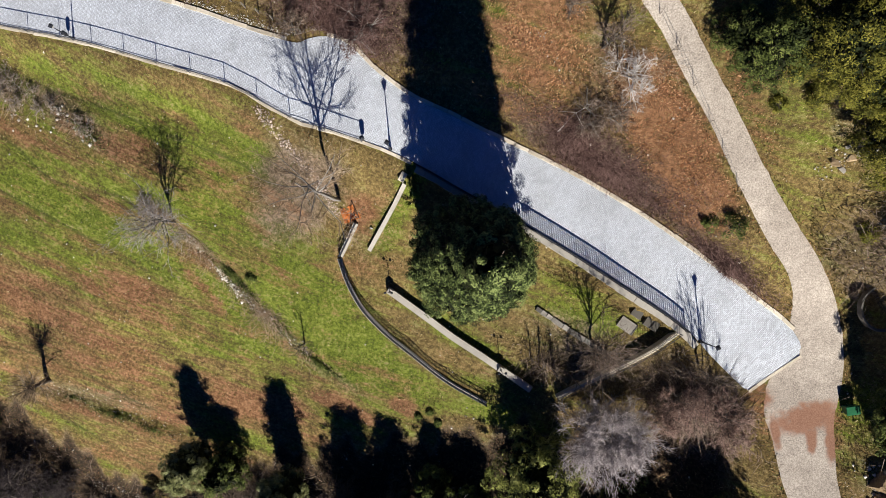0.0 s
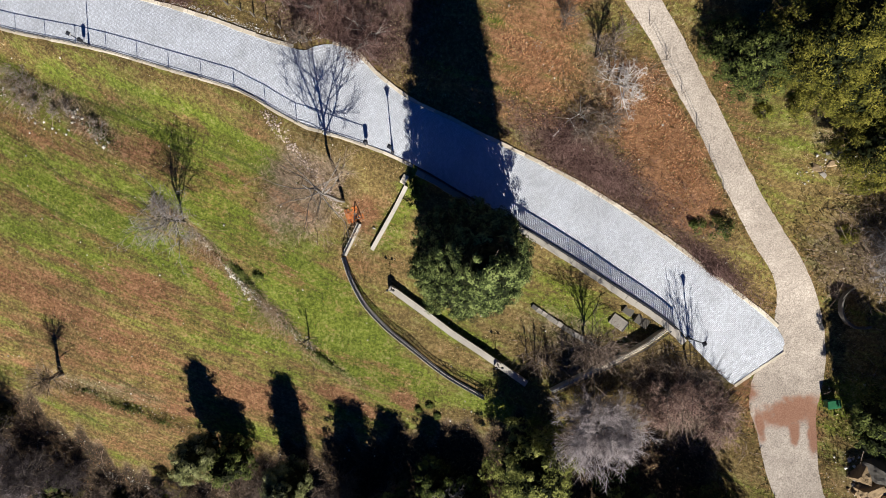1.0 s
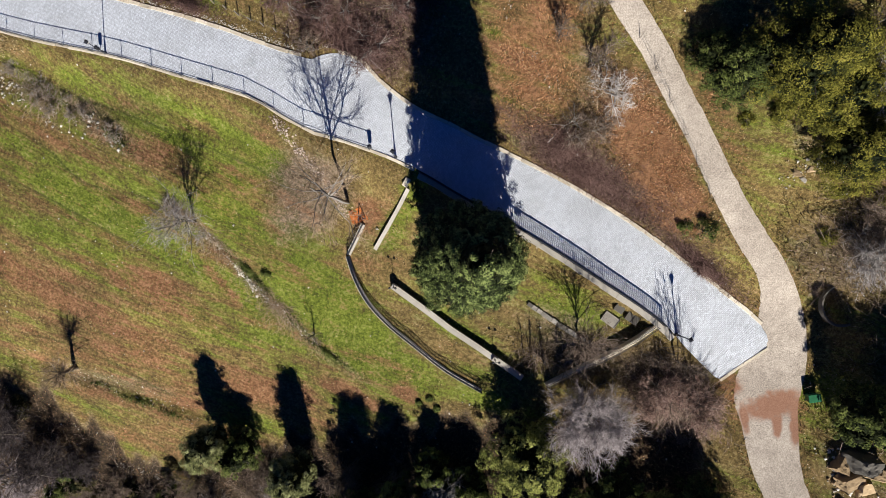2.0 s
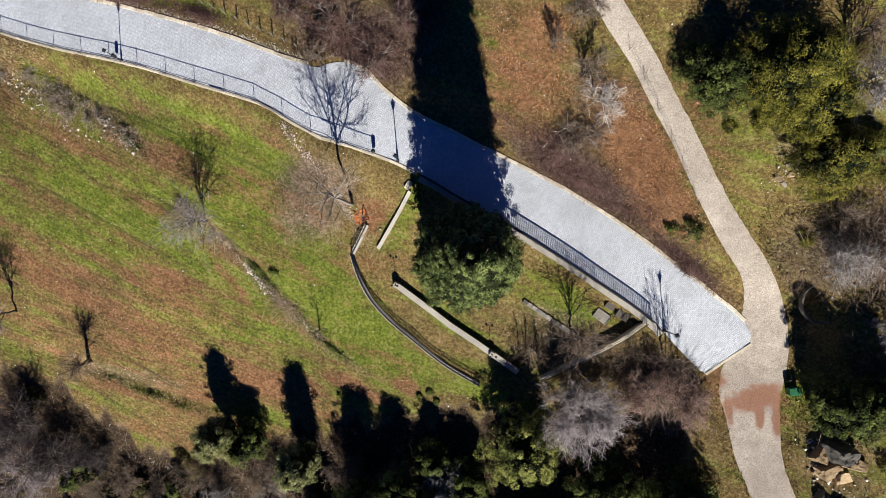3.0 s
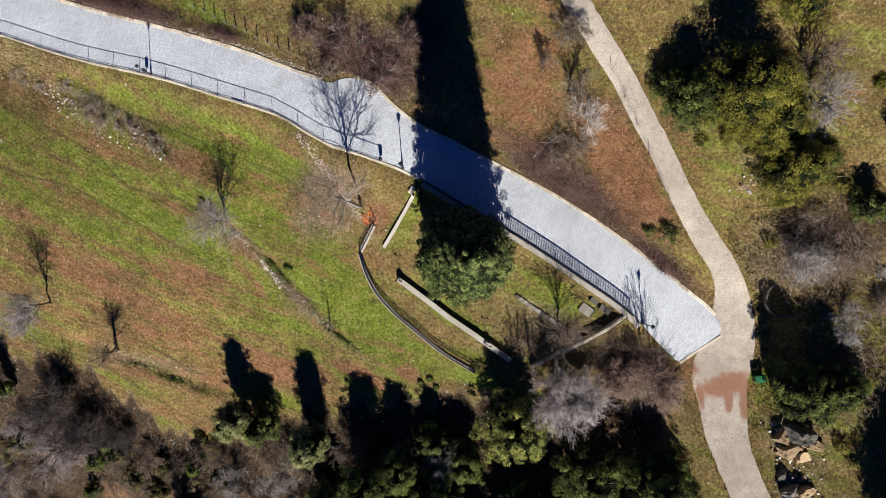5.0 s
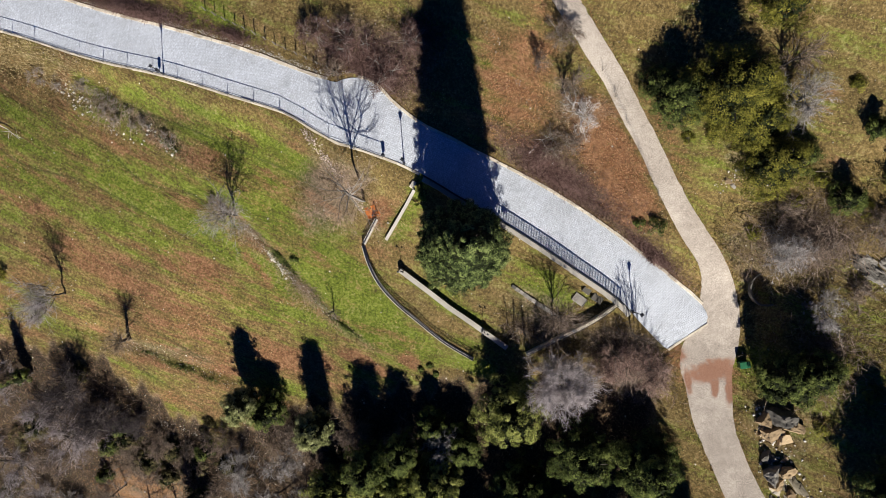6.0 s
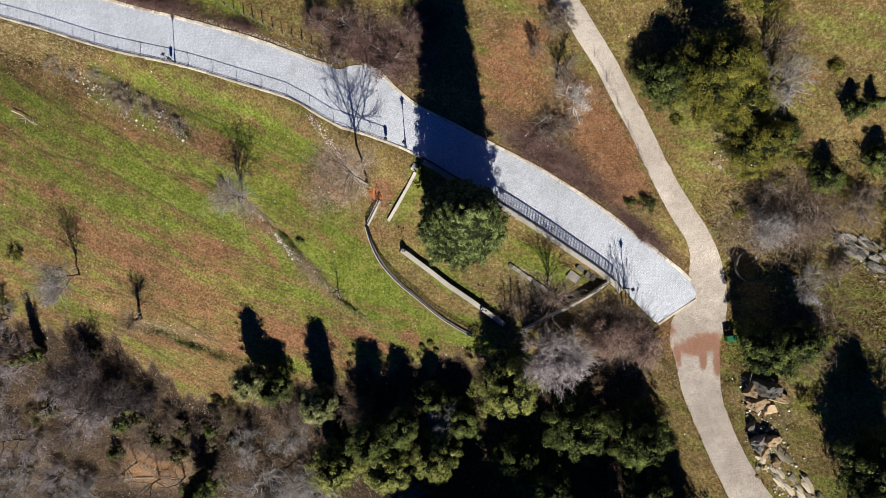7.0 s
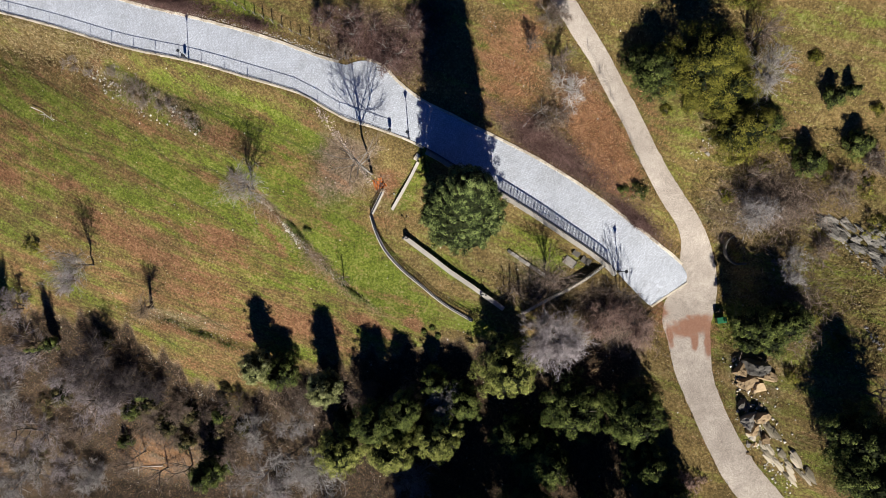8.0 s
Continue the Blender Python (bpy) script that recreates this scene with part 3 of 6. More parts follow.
    brown = spread(brown, ((-20, -2.5, 9, 0.8, -46, 0.55), (-36, -15.0, 9, 1.3, -8, 0.5), (12.5, 13.5, 1.8, 4, 20, 0.5), (36, -19, 3, 6, 10, 0.4), (-11.0, -11.4, 5.0, 0.8, -33, 0.5)), True)
    green = green - 0.04 * ease((x - 29) / 6) * ease((y - 1) / 5)
    straw = np.maximum(zone_blob(x, y, -52.0, 20.0, 9.0, 3.0, -17), zone_blob(x, y, -40.6, -14.2, 2.6, 1.4, -15))
    green, red = green * (1 - 0.8 * straw), red * (1 - 0.5 * straw * (y < 0))
    return np.clip(red, 0, 1), np.clip(green, 0, 1), np.clip(brown, 0, 1)


# wheel ruts of the field and the ditch's shadow line, as points of x, y along each
RUTS_AND_SHADE = ([(-66, 22.2), (-55.5, 17.9), (-47.6, 13.9), (-40.4, 10.0), (-36.2, 6.3), (-29.9, 4.9), (-26.5, 2.6)],
        [(-36.1, 14.6), (-29.7, 12.4), (-23.5, 9.8), (-17.5, 7.4), (-13.6, 4.6)],
        [(-66, 17.5), (-58.3, 12.6), (-51.9, 8.4), (-43.7, 6.3), (-36.5, 2.8), (-28.0, -2.0)],
        # this run draws the dark shadow along the ditch
        [(-44.5, -9.6), (-39.0, -11.0), (-34.0, -13.6), (-29.5, -16.2)],
        [(-49.0, -13.2), (-43.0, -15.2), (-37.5, -18.6), (-31.0, -22.8)])


def rut_distance(x, y):
    """Signed distance to the nearest rut, at most 3 m."""
    out = np.full(x.shape, 3.0)
    for run in RUTS_AND_SHADE:
        line = smooth_line([(a, b, 0.0, 0.0) for a, b in run], 1.0)
        d, side, _ = near_line(line, x, y)
        out = np.where(d < np.abs(out), np.where(side < 0, -d, d), out)
    return out


def grid_axis(lo, hi, step, reach):
    inner = np.arange(lo, hi + step / 2, step)
    grow = step * 1.22 ** np.arange(1, 40)
    grow = np.cumsum(grow)
    grow = grow[grow < reach]
    return np.concatenate([lo - grow[::-1], inner, hi + grow])


def build_ground():
    xs, ys = grid_axis(-74, 54, 0.40, 1500), grid_axis(-52, 36, 0.40, 1500)
    X, Y = np.meshgrid(xs, ys)
    x, y = X.ravel(), Y.ravel()
    z = ground_z(x, y)
    rng = np.random.default_rng(5)
    near = (np.abs(x + 10) < 66) & (np.abs(y + 8) < 46)
    off = np.minimum(near_line(PAVED_LINE, x, y)[0], near_line(LANE_LINE, x, y)[0])
    rough = ease((off - 0.2) / 1.5) * near
    lump = np.array([noise.fractal(Vector((a * 0.45, b * 0.45, 3.0)), 0.9, 2.2, 4) if n else 0.0 for a, b, n in zip(x, y, near)])
    z = z + rough * (0.16 * lump + rng.uniform(-0.02, 0.02, len(x)))
    # furrows that follow the field's curved edge
    v = y + 0.42 * x + 0.006 * (np.clip(y, -30, 25) + 5) * (np.clip(x, -70, 10) + 30)
    u = x - 0.45 * y
    red, green, brown = zones(x, y)
    dp, side, _ = near_line(PAVED_LINE, x, y)
    bare = np.where((side > 0) & (x < -9), 1 - ease((dp - 0.7) / 0.9), np.where(side > 0, 0.6 - 0.6 * ease((dp - 0.3) / 0.5), np.where(x < -5, 0.35 - 0.35 * ease((dp - 1.0) / 1.8), 0)))
    verge = np.where((side < 0) & (x < -13), (1 - ease((dp - 1.8) / 2.8)) * (1 - zone_blob(x, y, -45.6, 19.3, 3.0, 2.0, 60)), 0)
    red, green = red * (1 - 0.3 * verge), green * (1 - 0.2 * verge)
    red, green, brown = red * (1 - bare), green * (1 - bare), brown * (1 - bare)
    field = ease((-(x + 9) - 0.55 * (y + 14) + 3) / 4) * ease((y + 24) / 3)
    rut = np.where(near, rut_distance(x, y), 3.0)
    track = np.exp(-(rut / 0.4) ** 2)
    z = z + field * rough * (0.03 * np.sin(v * 2 * math.pi / 1.4) - 0.09 * track)
    brown = np.clip(brown + 0.10 * field * track, 0, 1)
    n, m = len(xs), len(ys)
    i = (np.arange(m - 1)[:, None] * n + np.arange(n - 1)[None]).ravel()
    faces = np.stack([i, i + 1, i + n + 1, i + n], 1)
    me = fast_mesh("ground", np.stack([x, y, z], 1), faces, GROUND_MAT)
    zone = me.attributes.new("zone", "FLOAT_COLOR", "POINT")
    # alpha: the wood's floor, whose colour holds dark soil and painted shade
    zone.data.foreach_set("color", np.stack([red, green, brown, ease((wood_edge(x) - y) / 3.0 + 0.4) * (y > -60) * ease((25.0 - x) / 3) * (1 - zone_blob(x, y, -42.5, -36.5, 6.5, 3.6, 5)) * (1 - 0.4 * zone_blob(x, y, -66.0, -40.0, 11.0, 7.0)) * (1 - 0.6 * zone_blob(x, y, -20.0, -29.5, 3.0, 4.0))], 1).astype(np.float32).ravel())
    fur = me.attributes.new("furrow", "FLOAT_VECTOR", "POINT")
    fur.data.foreach_set("vector", np.stack([u, v, field], 1).astype(np.float32).ravel())
    me.attributes.new("rut", "FLOAT", "POINT").data.foreach_set("value", rut.astype(np.float32))
    me.polygons.foreach_set("use_smooth", np.ones(len(faces), bool))
    tagged(new("ground", me), "grassy hillside with red earth, dry grass and leaf litter", "ground", kind="structure")


def ribbon(name, line, material, lift, bands, label, category, frayed=0.0):
    """A road's surface: rows across at the given shares of its half width, with coordinates in metres along and across."""
    d = np.gradient(line[:, :2], axis=0)
    d /= np.linalg.norm(d, axis=1, keepdims=True)
    nrm = np.stack([-d[:, 1], d[:, 0]], 1)
    s = np.concatenate([[0], np.cumsum(np.linalg.norm(np.diff(line[:, :2], axis=0), axis=1))])
    verts, uv = [], []
    for k, (xy, nn, w, h) in enumerate(zip(line[:, :2], nrm, line[:, 2], line[:, 3])):
        for b in bands:
            ragged = frayed * (0.6 * noise.noise(Vector((s[k] * 0.35, b, 0))) + noise.noise(Vector((s[k] * 1.9, b, 5)))) * (abs(b) > 0.8)
            verts.append((*(xy + nn * (w * b + ragged)), h + lift - 0.05 * b * b))
            uv.append((b * w, s[k]))
    nb = len(bands)
    faces = [(r * nb + c, (r + 1) * nb + c, (r + 1) * nb + c + 1, r * nb + c + 1) for r in range(len(line) - 1) for c in range(nb - 1)]
    faces = [f[::-1] for f in faces]
    me = mesh_from(name, np.array(verts), faces, material)
    layer = me.uv_layers.new(name="along")
    for loop in me.loops:
        layer.data[loop.index].uv = uv[loop.vertex_index]
    for poly in me.polygons:
        if abs(sum(uv[i][0] for i in poly.vertices)) / 4 > 0.80 * max(line[min(v_ // nb, len(line) - 1)][2] for v_ in poly.vertices):
            for li in poly.loop_indices:
                across, along = uv[me.loops[li].vertex_index]
                layer.data[li].uv = (along, across)
    soil = me.attributes.new("soil", "FLOAT", "POINT")
    v = np.array(verts)
    amount = np.maximum.reduce([zone_blob(v[:, 0], v[:, 1], *a) for a in ((29.4, -13.5, 3.2, 1.35, 14), (25.6, -12.1, 1.1, 1.0, 30), (31.3, -15.4, 0.65, 2.0, 0), (29.6, -15.3, 0.5, 1.1, 0), (26.7, -14.8, 0.45, 1.5, 10))])
    edge = np.abs(np.tile(np.array(bands), len(line)))
    soil.data.foreach_set("value", np.maximum(amount, 0.42 * np.clip((edge - 0.72) / 0.28, 0, 1) ** 1.5).astype(np.float32))
    return tagged(new(name, me), label, category, kind="structure")


build_ground()
BANDS = [-1, -0.9, -0.79, -0.5, -0.25, 0, 0.25, 0.5, 0.79, 0.9, 1]
ribbon("road", PAVED_LINE, SETTS, 0.03, BANDS, "road paved with pale grey granite setts", "road")
ribbon("lane", LANE_LINE, LANE_MAT, 0.0, [k / 12 for k in range(-12, 13)], "narrow lane of worn pale concrete, cracked and patched", "road", 0.13)


def row_of_stones(name, pts, length, wide, high, sink, material, label, category, kind="structure", skip=0.0, seed=1, piece="stone"):
    """Stones end to end along a line, each an object on a shared mesh; sink: how far its foot lies under the line."""
    rng = random.Random(seed)
    root = thing(name, label, category, kind=kind)
    meshes = []
    for k in range(4):
        bm = bmesh.new()
        box(bm, 1, 1, 1)
        for vert in bm.verts:
            vert.co += Vector((rng.uniform(-0.03, 0.03), rng.uniform(-0.06, 0.06), rng.uniform(-0.06, 0.06)))
        meshes.append(bm_mesh(piece, bm, material, 0.05))
    steps = even_steps(pts, length)
    for a, b in zip(steps[:-1], steps[1:]):
        if rng.random() < skip:
            continue
        mid, d = (a + b) / 2, b - a
        ang = math.degrees(math.atan2(d[1], d[0])) + rng.uniform(-1.5, 1.5)
        tilt = -math.degrees(math.atan2(d[2], math.hypot(d[0], d[1])))
        m = pose(mid[0] + rng.uniform(-0.02, 0.02), mid[1] + rng.uniform(-0.02, 0.02), mid[2] - sink, 0, tilt, ang) @ Matrix.Diagonal((np.linalg.norm(d[:2]) - 0.02, wide * rng.uniform(0.9, 1.08), high * rng.uniform(0.92, 1.06), 1))
        part(piece, rng.choice(meshes), root, m=m)
    return root


def solid_wall(name, pts, thick, foot, material, label, category="wall", kind="structure"):
    """A wall along a line of x, y, top; foot(x, y) gives where it stands."""
    p = np.array(pts, float)
    d = np.gradient(p[:, :2], axis=0)
    d /= np.linalg.norm(d, axis=1, keepdims=True)
    nrm = np.stack([-d[:, 1], d[:, 0]], 1) * thick / 2
    verts = []
    for (x, y, z), n in zip(p, nrm):
        f = foot(x, y)
        f = min(f, z - 0.15)
        verts += [(x + n[0], y + n[1], f), (x + n[0], y + n[1], z), (x - n[0], y - n[1], z), (x - n[0], y - n[1], f)]
    faces = []
    for i in range(len(p) - 1):
        a, b = 4 * i, 4 * i + 4
        faces += [(a, b, b + 1, a + 1), (a + 1, b + 1, b + 2, a + 2), (a + 2, b + 2, b + 3, a + 3), (a + 3, b + 3, b, a)]
    faces += [(0, 1, 2, 3), tuple(4 * (len(p) - 1) + k for k in (3, 2, 1, 0))]
    return tagged(new(name, mesh_from(name, verts, faces, material)), label, category, kind=kind)


# kerbs of the paved road
KERB_N = edge_points(PAVED_LINE, 1, 0.12)
row_of_stones("kerb_upper", KERB_N[KERB_N[:, 0] < -13.0], 1.2, 0.34, 0.28, 0.19, KERB, "kerb of pale limestone blocks beside the bank", "kerb", seed=9, piece="kerb_stone")
row_of_stones("kerb_north", KERB_N[(KERB_N[:, 0] > -9.8) & (KERB_N[:, 0] < 28.2)], 1.2, 0.30, 0.28, 0.19, KERB, "kerb of pale limestone blocks along the setts", "kerb", seed=3, piece="kerb_stone")
row_of_stones("kerb_south", edge_points(PAVED_LINE, -1, 0.16, -62, -2.4), 1.4, 0.28, 0.26, 0.20, KERB, "pale kerb under the iron railing", "kerb", seed=4, piece="kerb_stone")
END = [edge_points(PAVED_LINE, side, 0.0)[-1] + [0.06, -0.08, 0.04] for side in (-1, 1)]
row_of_stones("kerb_end", END, 0.8, 0.24, 0.22, 0.185, KERB, "pale threshold stones where setts end", "kerb", seed=5, piece="kerb_stone")
WALL_LINE = edge_points(PAVED_LINE, -1, 0.38, -2.6, 20.4)
solid_wall("wall_terrace", WALL_LINE - [0, 0, 0.04], 0.50, lambda x, y: gz(x, y - 1.6) - 0.8, STONE_WALL, "rubble retaining wall that carries the road above the garden")
row_of_stones("coping", WALL_LINE, 0.9, 0.62, 0.12, 0.04, RENDERED, "worn cement coping on the retaining wall", "coping", seed=6, piece="coping_slab")


# ---- railings ----
def railing(name, pts, post_gap, picket_gap, tall, material, label, post=0.06, picket=0.018, rail=0.045, pickets_from=-1e9):
    root = thing(name, label, "railing", kind="structure")
    pm, rm, km = unit_mesh("post", material), unit_mesh("rail", material), unit_mesh("picket", material)
    posts = even_steps(pts, post_gap)
    joined = []
    for i, a in enumerate(posts):
        part("post", pm, root, m=bar(a, a + [0, 0, tall + 0.06], post, post))
        if i + 1 == len(posts):
            break
        b = posts[i + 1]
        for z in (0.10, tall):
            part("rail", rm, root, m=bar(a + [0, 0, z], b + [0, 0, z], rail * (1 if z > 0.5 else 0.55), rail * 0.8))
        inner = even_steps([a, b], picket_gap)[1:-1]
        for c in inner:
            if c[0] > pickets_from:
                part("picket", km, root, m=bar(c + [0, 0, 0.10], c + [0, 0, tall], picket, picket))
            else:
                joined.append((*(c + [0, 0, 0.10]), *(c + [0, 0, tall]), picket * 0.6, picket * 0.6))
    if joined:
        tagged(part("pickets", tubes("pickets", joined, material), root), kind="stuff")
    return root


railing("railing_west", edge_points(PAVED_LINE, -1, 0.14, -62, -6.6) + [0, 0, 0.10], 3.15, 0.19, 1.05, GREY_IRON, "thin grey iron railing with slender bars along the road", 0.07, 0.013, 0.045, -45)
railing("railing_east", edge_points(PAVED_LINE, -1, 0.20, -2.3, 19.5) + [0, 0, 0.08], 1.07, 0.213, 1.10, IRON, "dark blue-black iron railing on the retaining wall", 0.10, 0.075, 0.09)


# ---- garden below the road ----
WEST_WALL = [(-7.5, 2.2, -2.95), (-9.1, -0.85, -4.15), (-8.45, -2.95, -4.65), (-7.25, -5.25, -5.1), (-5.25, -7.45, -5.35), (-2.72, -9.5, -5.4), (0.32, -11.85, -5.45), (3.85, -13.85, -5.2)]
west = even_steps(smooth_line([(*p[:2], 0.2, p[2]) for p in WEST_WALL[1:]])[:, [0, 1, 3]], 0.6)
solid_wall("wall_garden", west, 0.40, lambda x, y: gz(x, y) - 0.4, RENDERED, "low curved garden wall of weathered cement")
solid_wall("wall_gate", [WEST_WALL[0], (-8.25, 0.75, -3.5), (-9.0, -0.65, -4.05)], 0.42, lambda x, y: gz(x, y) - 0.4, RENDERED, "short straight wall of weathered cement at the garden's entrance")


def braced_fence(name, pts, label):
    """Iron fence with posts, three rails and slanting braces."""
    root = thing(name, label, "fence", kind="structure")
    pm, rm, bm_ = unit_mesh("post", IRON), unit_mesh("rail", IRON), unit_mesh("brace", IRON)
    posts = even_steps(pts, 0.78)
    for i, a in enumerate(posts):
        part("post", pm, root, m=bar(a, a + [0, 0, 0.95], 0.075, 0.075))
        if i + 1 < len(posts):
            b = posts[i + 1]
            for z in (0.12, 0.50, 0.92):
                part("rail", rm, root, m=bar(a + [0, 0, z], b + [0, 0, z], 0.06, 0.06))
            lo, hi = (a, b) if i % 2 else (b, a)
            part("brace", bm_, root, m=bar(lo + [0, 0, 0.5], hi + [0, 0, 0.92], 0.055, 0.055))
            mid = (a + b) / 2
            part("brace", bm_, root, m=bar(mid + [0, 0, 0.12], mid + [0, 0, 0.5], 0.05, 0.05))
    return root


braced_fence("fence_garden", west, "black iron fence with slanting braces on the curved wall")
braced_fence("fence_gate", [WEST_WALL[0], (-8.25, 0.75, -3.5), (-9.0, -0.65, -4.05)], "black iron fence on the short entrance wall")


def low_wall(name, a, b, wide, tall, material, label, category="low wall"):
    a, b = Vector(a), Vector(b)
    n = max(2, int((b - a).length / 0.8))
    pts = [a.lerp(b, i / n) for i in range(n + 1)]
    return solid_wall(name, [(p.x, p.y, gz(p.x, p.y) + tall) for p in pts], wide, lambda x, y: gz(x, y) - 0.3, material, label, category)


low_wall("wall_bench", (-3.15, 5.3, 0), (-6.4, -0.15, 0), 0.34, 0.42, RENDERED, "long low bench wall of weathered stone on the lawn")
BENCH = [(-4.8, -3.55), (-1.4, -6.0), (0.8, -7.65), (3.5, -9.4), (7.6, -12.2)]
for a, b in zip(BENCH[:-1], BENCH[1:]):
    low_wall("wall_low", (*a, 0), (*b, 0), 0.55, 0.85, RENDERED, "low retaining wall of pale cement across the lawn")
row_of_stones("wall_path", [(x, y, gz(x, y)) for x, y in ((7.4, -4.7), (9.0, -5.75), (10.7, -6.9), (12.6, -8.1), (13.8, -8.8))], 0.55, 0.42, 0.5, 0.2, RUBBLE, "low edging of rough grey stones beside the lawn", "low wall", skip=0.08, seed=12)

EAST_WALL = [(18.8, -6.75, 1.2), (17.1, -8.2, 0.6), (15.0, -9.6, -0.3), (13.0, -10.8, -1.2), (11.4, -11.8, -2.0), (9.8, -12.8, -2.6)]
east = even_steps(smooth_line([(*p[:2], 0.2, p[2]) for p in EAST_WALL])[:, [0, 1, 3]], 0.6)
solid_wall("wall_east", east, 0.32, lambda x, y: gz(x, y) - 0.4, KERB, "pale stone wall falling away from the road")
railing("railing_garden", east, 2.0, 0.21, 1.15, IRON, "black iron picket railing stepping down the garden wall", 0.06, 0.035, 0.05)


def slab(x, y, sx, sy, sz, turn, material, label):
    ob = new("stone_slab", box_mesh("stone_slab", sx, sy, sz, material, 0.03))
    ob.matrix_basis = pose(x, y, gz(x, y) - 0.12, 2, -3, turn)
    tagged(ob, label, "slab", group="slabs beside the lawn")


slab(15.2, -6.3, 1.5, 1.0, 0.35, -35, RUBBLE, "rough brown stone slab under dead branches")
slab(15.9, -5.2, 0.9, 0.8, 0.5, -35, RUBBLE, "squared grey stone block below the road")
slab(17.0, -6.1, 1.2, 0.8, 0.6, -33, RUBBLE, "squared pale stone block below the road")
slab(-3.3, 5.9, 0.8, 0.5, 0.45, 60, KERB, "white stone block at the bench wall's end")


# ---- street furniture ----
def street_lamp(x, y, z, tall, turn, label):
    root = thing("street_lamp", label, "street lamp", group="street lamps", at=(x, y, z), turn=turn)
    part("base", lathe_mesh("base", ((0.16, 0), (0.16, 0.12), (0.10, 0.2), (0.09, 0.75), (0.06, 0.85)), IRON), root)
    part("pole", lathe_mesh("pole", ((0.05, 0.8), (0.045, 2.0), (0.06, 2.03), (0.06, 2.1), (0.04, 2.14), (0.035, tall - 0.45)), IRON), root)
    lantern = part("lantern", lathe_mesh("lantern", ((0.09, tall - 0.46), (0.20, tall - 0.06), (0.20, tall - 0.05)), GLASS_LAMP, 4), root)
    part("cap", lathe_mesh("cap", ((0.25, tall - 0.06), (0.24, tall - 0.02), (0.10, tall + 0.09), (0.03, tall + 0.18)), IRON, 4), lantern, "dark iron cap")
    return root


street_lamp(-32.45, 18.45, gz(-32.45, 18.45) + 0.02, 3.75, 20, "black iron street lamp beside the iron railing")
street_lamp(-4.3, 8.15, gz(-4.3, 8.15) + 0.02, 3.75, 10, "black iron street lamp at the edge of the setts")
street_lamp(20.45, -7.35, gz(20.45, -7.35) + 0.02, 3.75, -20, "black iron street lamp at the railing's end")


def litter_bin(x, y, label):
    root = thing("litter_bin", label, "litter bin", group="litter bins", at=(x, y, gz(x, y) + 0.02))
    part("post", lathe_mesh("post", ((0.05, 0), (0.03, 0.04), (0.03, 1.2), (0.02, 1.22)), IRON, 8), root)
    part("bucket", lathe_mesh("bucket", ((0.13, 0.45), (0.17, 0.5), (0.19, 1.02), (0.17, 1.1), (0.06, 1.15)), IRON, 12), root)
    part("rim", lathe_mesh("rim", ((0.195, 0.98), (0.205, 1.0), (0.205, 1.03), (0.195, 1.05)), GREY_IRON, 12), root)


litter_bin(-6.55, 8.95, "dark round litter bin on a post beside the road")
litter_bin(-32.95, 18.75, "dark round litter bin on a post under a lamp")


def garden_lamp(x, y, z, label):
    root = thing("garden_lamp", label, "garden lamp", group="garden lamps", at=(x, y, z))
    part("pole", lathe_mesh("pole", ((0.08, 0), (0.03, 0.1), (0.025, 1.5)), IRON, 8), root)
    part("arm", unit_mesh("arm", IRON), root, m=bar((-0.28, 0, 1.45), (0.28, 0, 1.45), 0.03, 0.03))
    for sx in (-0.28, 0.28):
        part("globe", lathe_mesh("globe", ((0.03, 1.45), (0.10, 1.5), (0.12, 1.6), (0.08, 1.7), (0.02, 1.73)), IRON, 8), root, m=pose(sx, 0, 0))


for x, y in ((-4.6, -3.7), (5.0, -10.45)):
    pillar = new("pillar", box_mesh("pillar", 0.5, 0.5, 1.35, RENDERED, 0.03))
    pillar.matrix_basis = pose(x, y, gz(x, y) - 0.2, 0, 0, -35)
    tagged(pillar, "squat cement pillar at the low wall's end", "pillar", group="pillars of the low wall")
    garden_lamp(x, y, gz(x, y) + 1.15, "small black garden lamp with two globes on a pillar")


def wheeled_bin(x, y, turn):
    root = thing("wheeled_bin", "green plastic wheeled waste container beside the lane", "waste bin", at=(x, y, gz(x, y)), turn=turn)
    bm = bmesh.new()
    box(bm, 1.05, 0.68, 0.85, pose(0, 0, 0.15))
    for v in bm.verts:
        if v.co.z < 0.3:
            v.co.x *= 0.86
            v.co.y *= 0.8
    part("body", bm_mesh("body", bm, GREEN_PLASTIC, 0.04), root)
    part("lid", box_mesh("lid", 1.10, 0.72, 0.10, GREEN_PLASTIC, 0.04), root, m=pose(0, 0.0, 1.0, 3))
    part("handle", unit_mesh("handle", BLACK_RUBBER), root, m=bar((-0.5, 0.45, 0.95), (0.5, 0.45, 0.95), 0.04, 0.04))
    for sx in (-0.42, 0.42):
        for sy in (-0.26, 0.26):
            part("wheel", lathe_mesh("wheel", ((0.09, -0.03), (0.1, -0.02), (0.1, 0.02), (0.09, 0.03)), BLACK_RUBBER, 10), root, m=pose(sx, sy, 0.1, 0, 90, 0))


wheeled_bin(32.4, -12.75, 8)


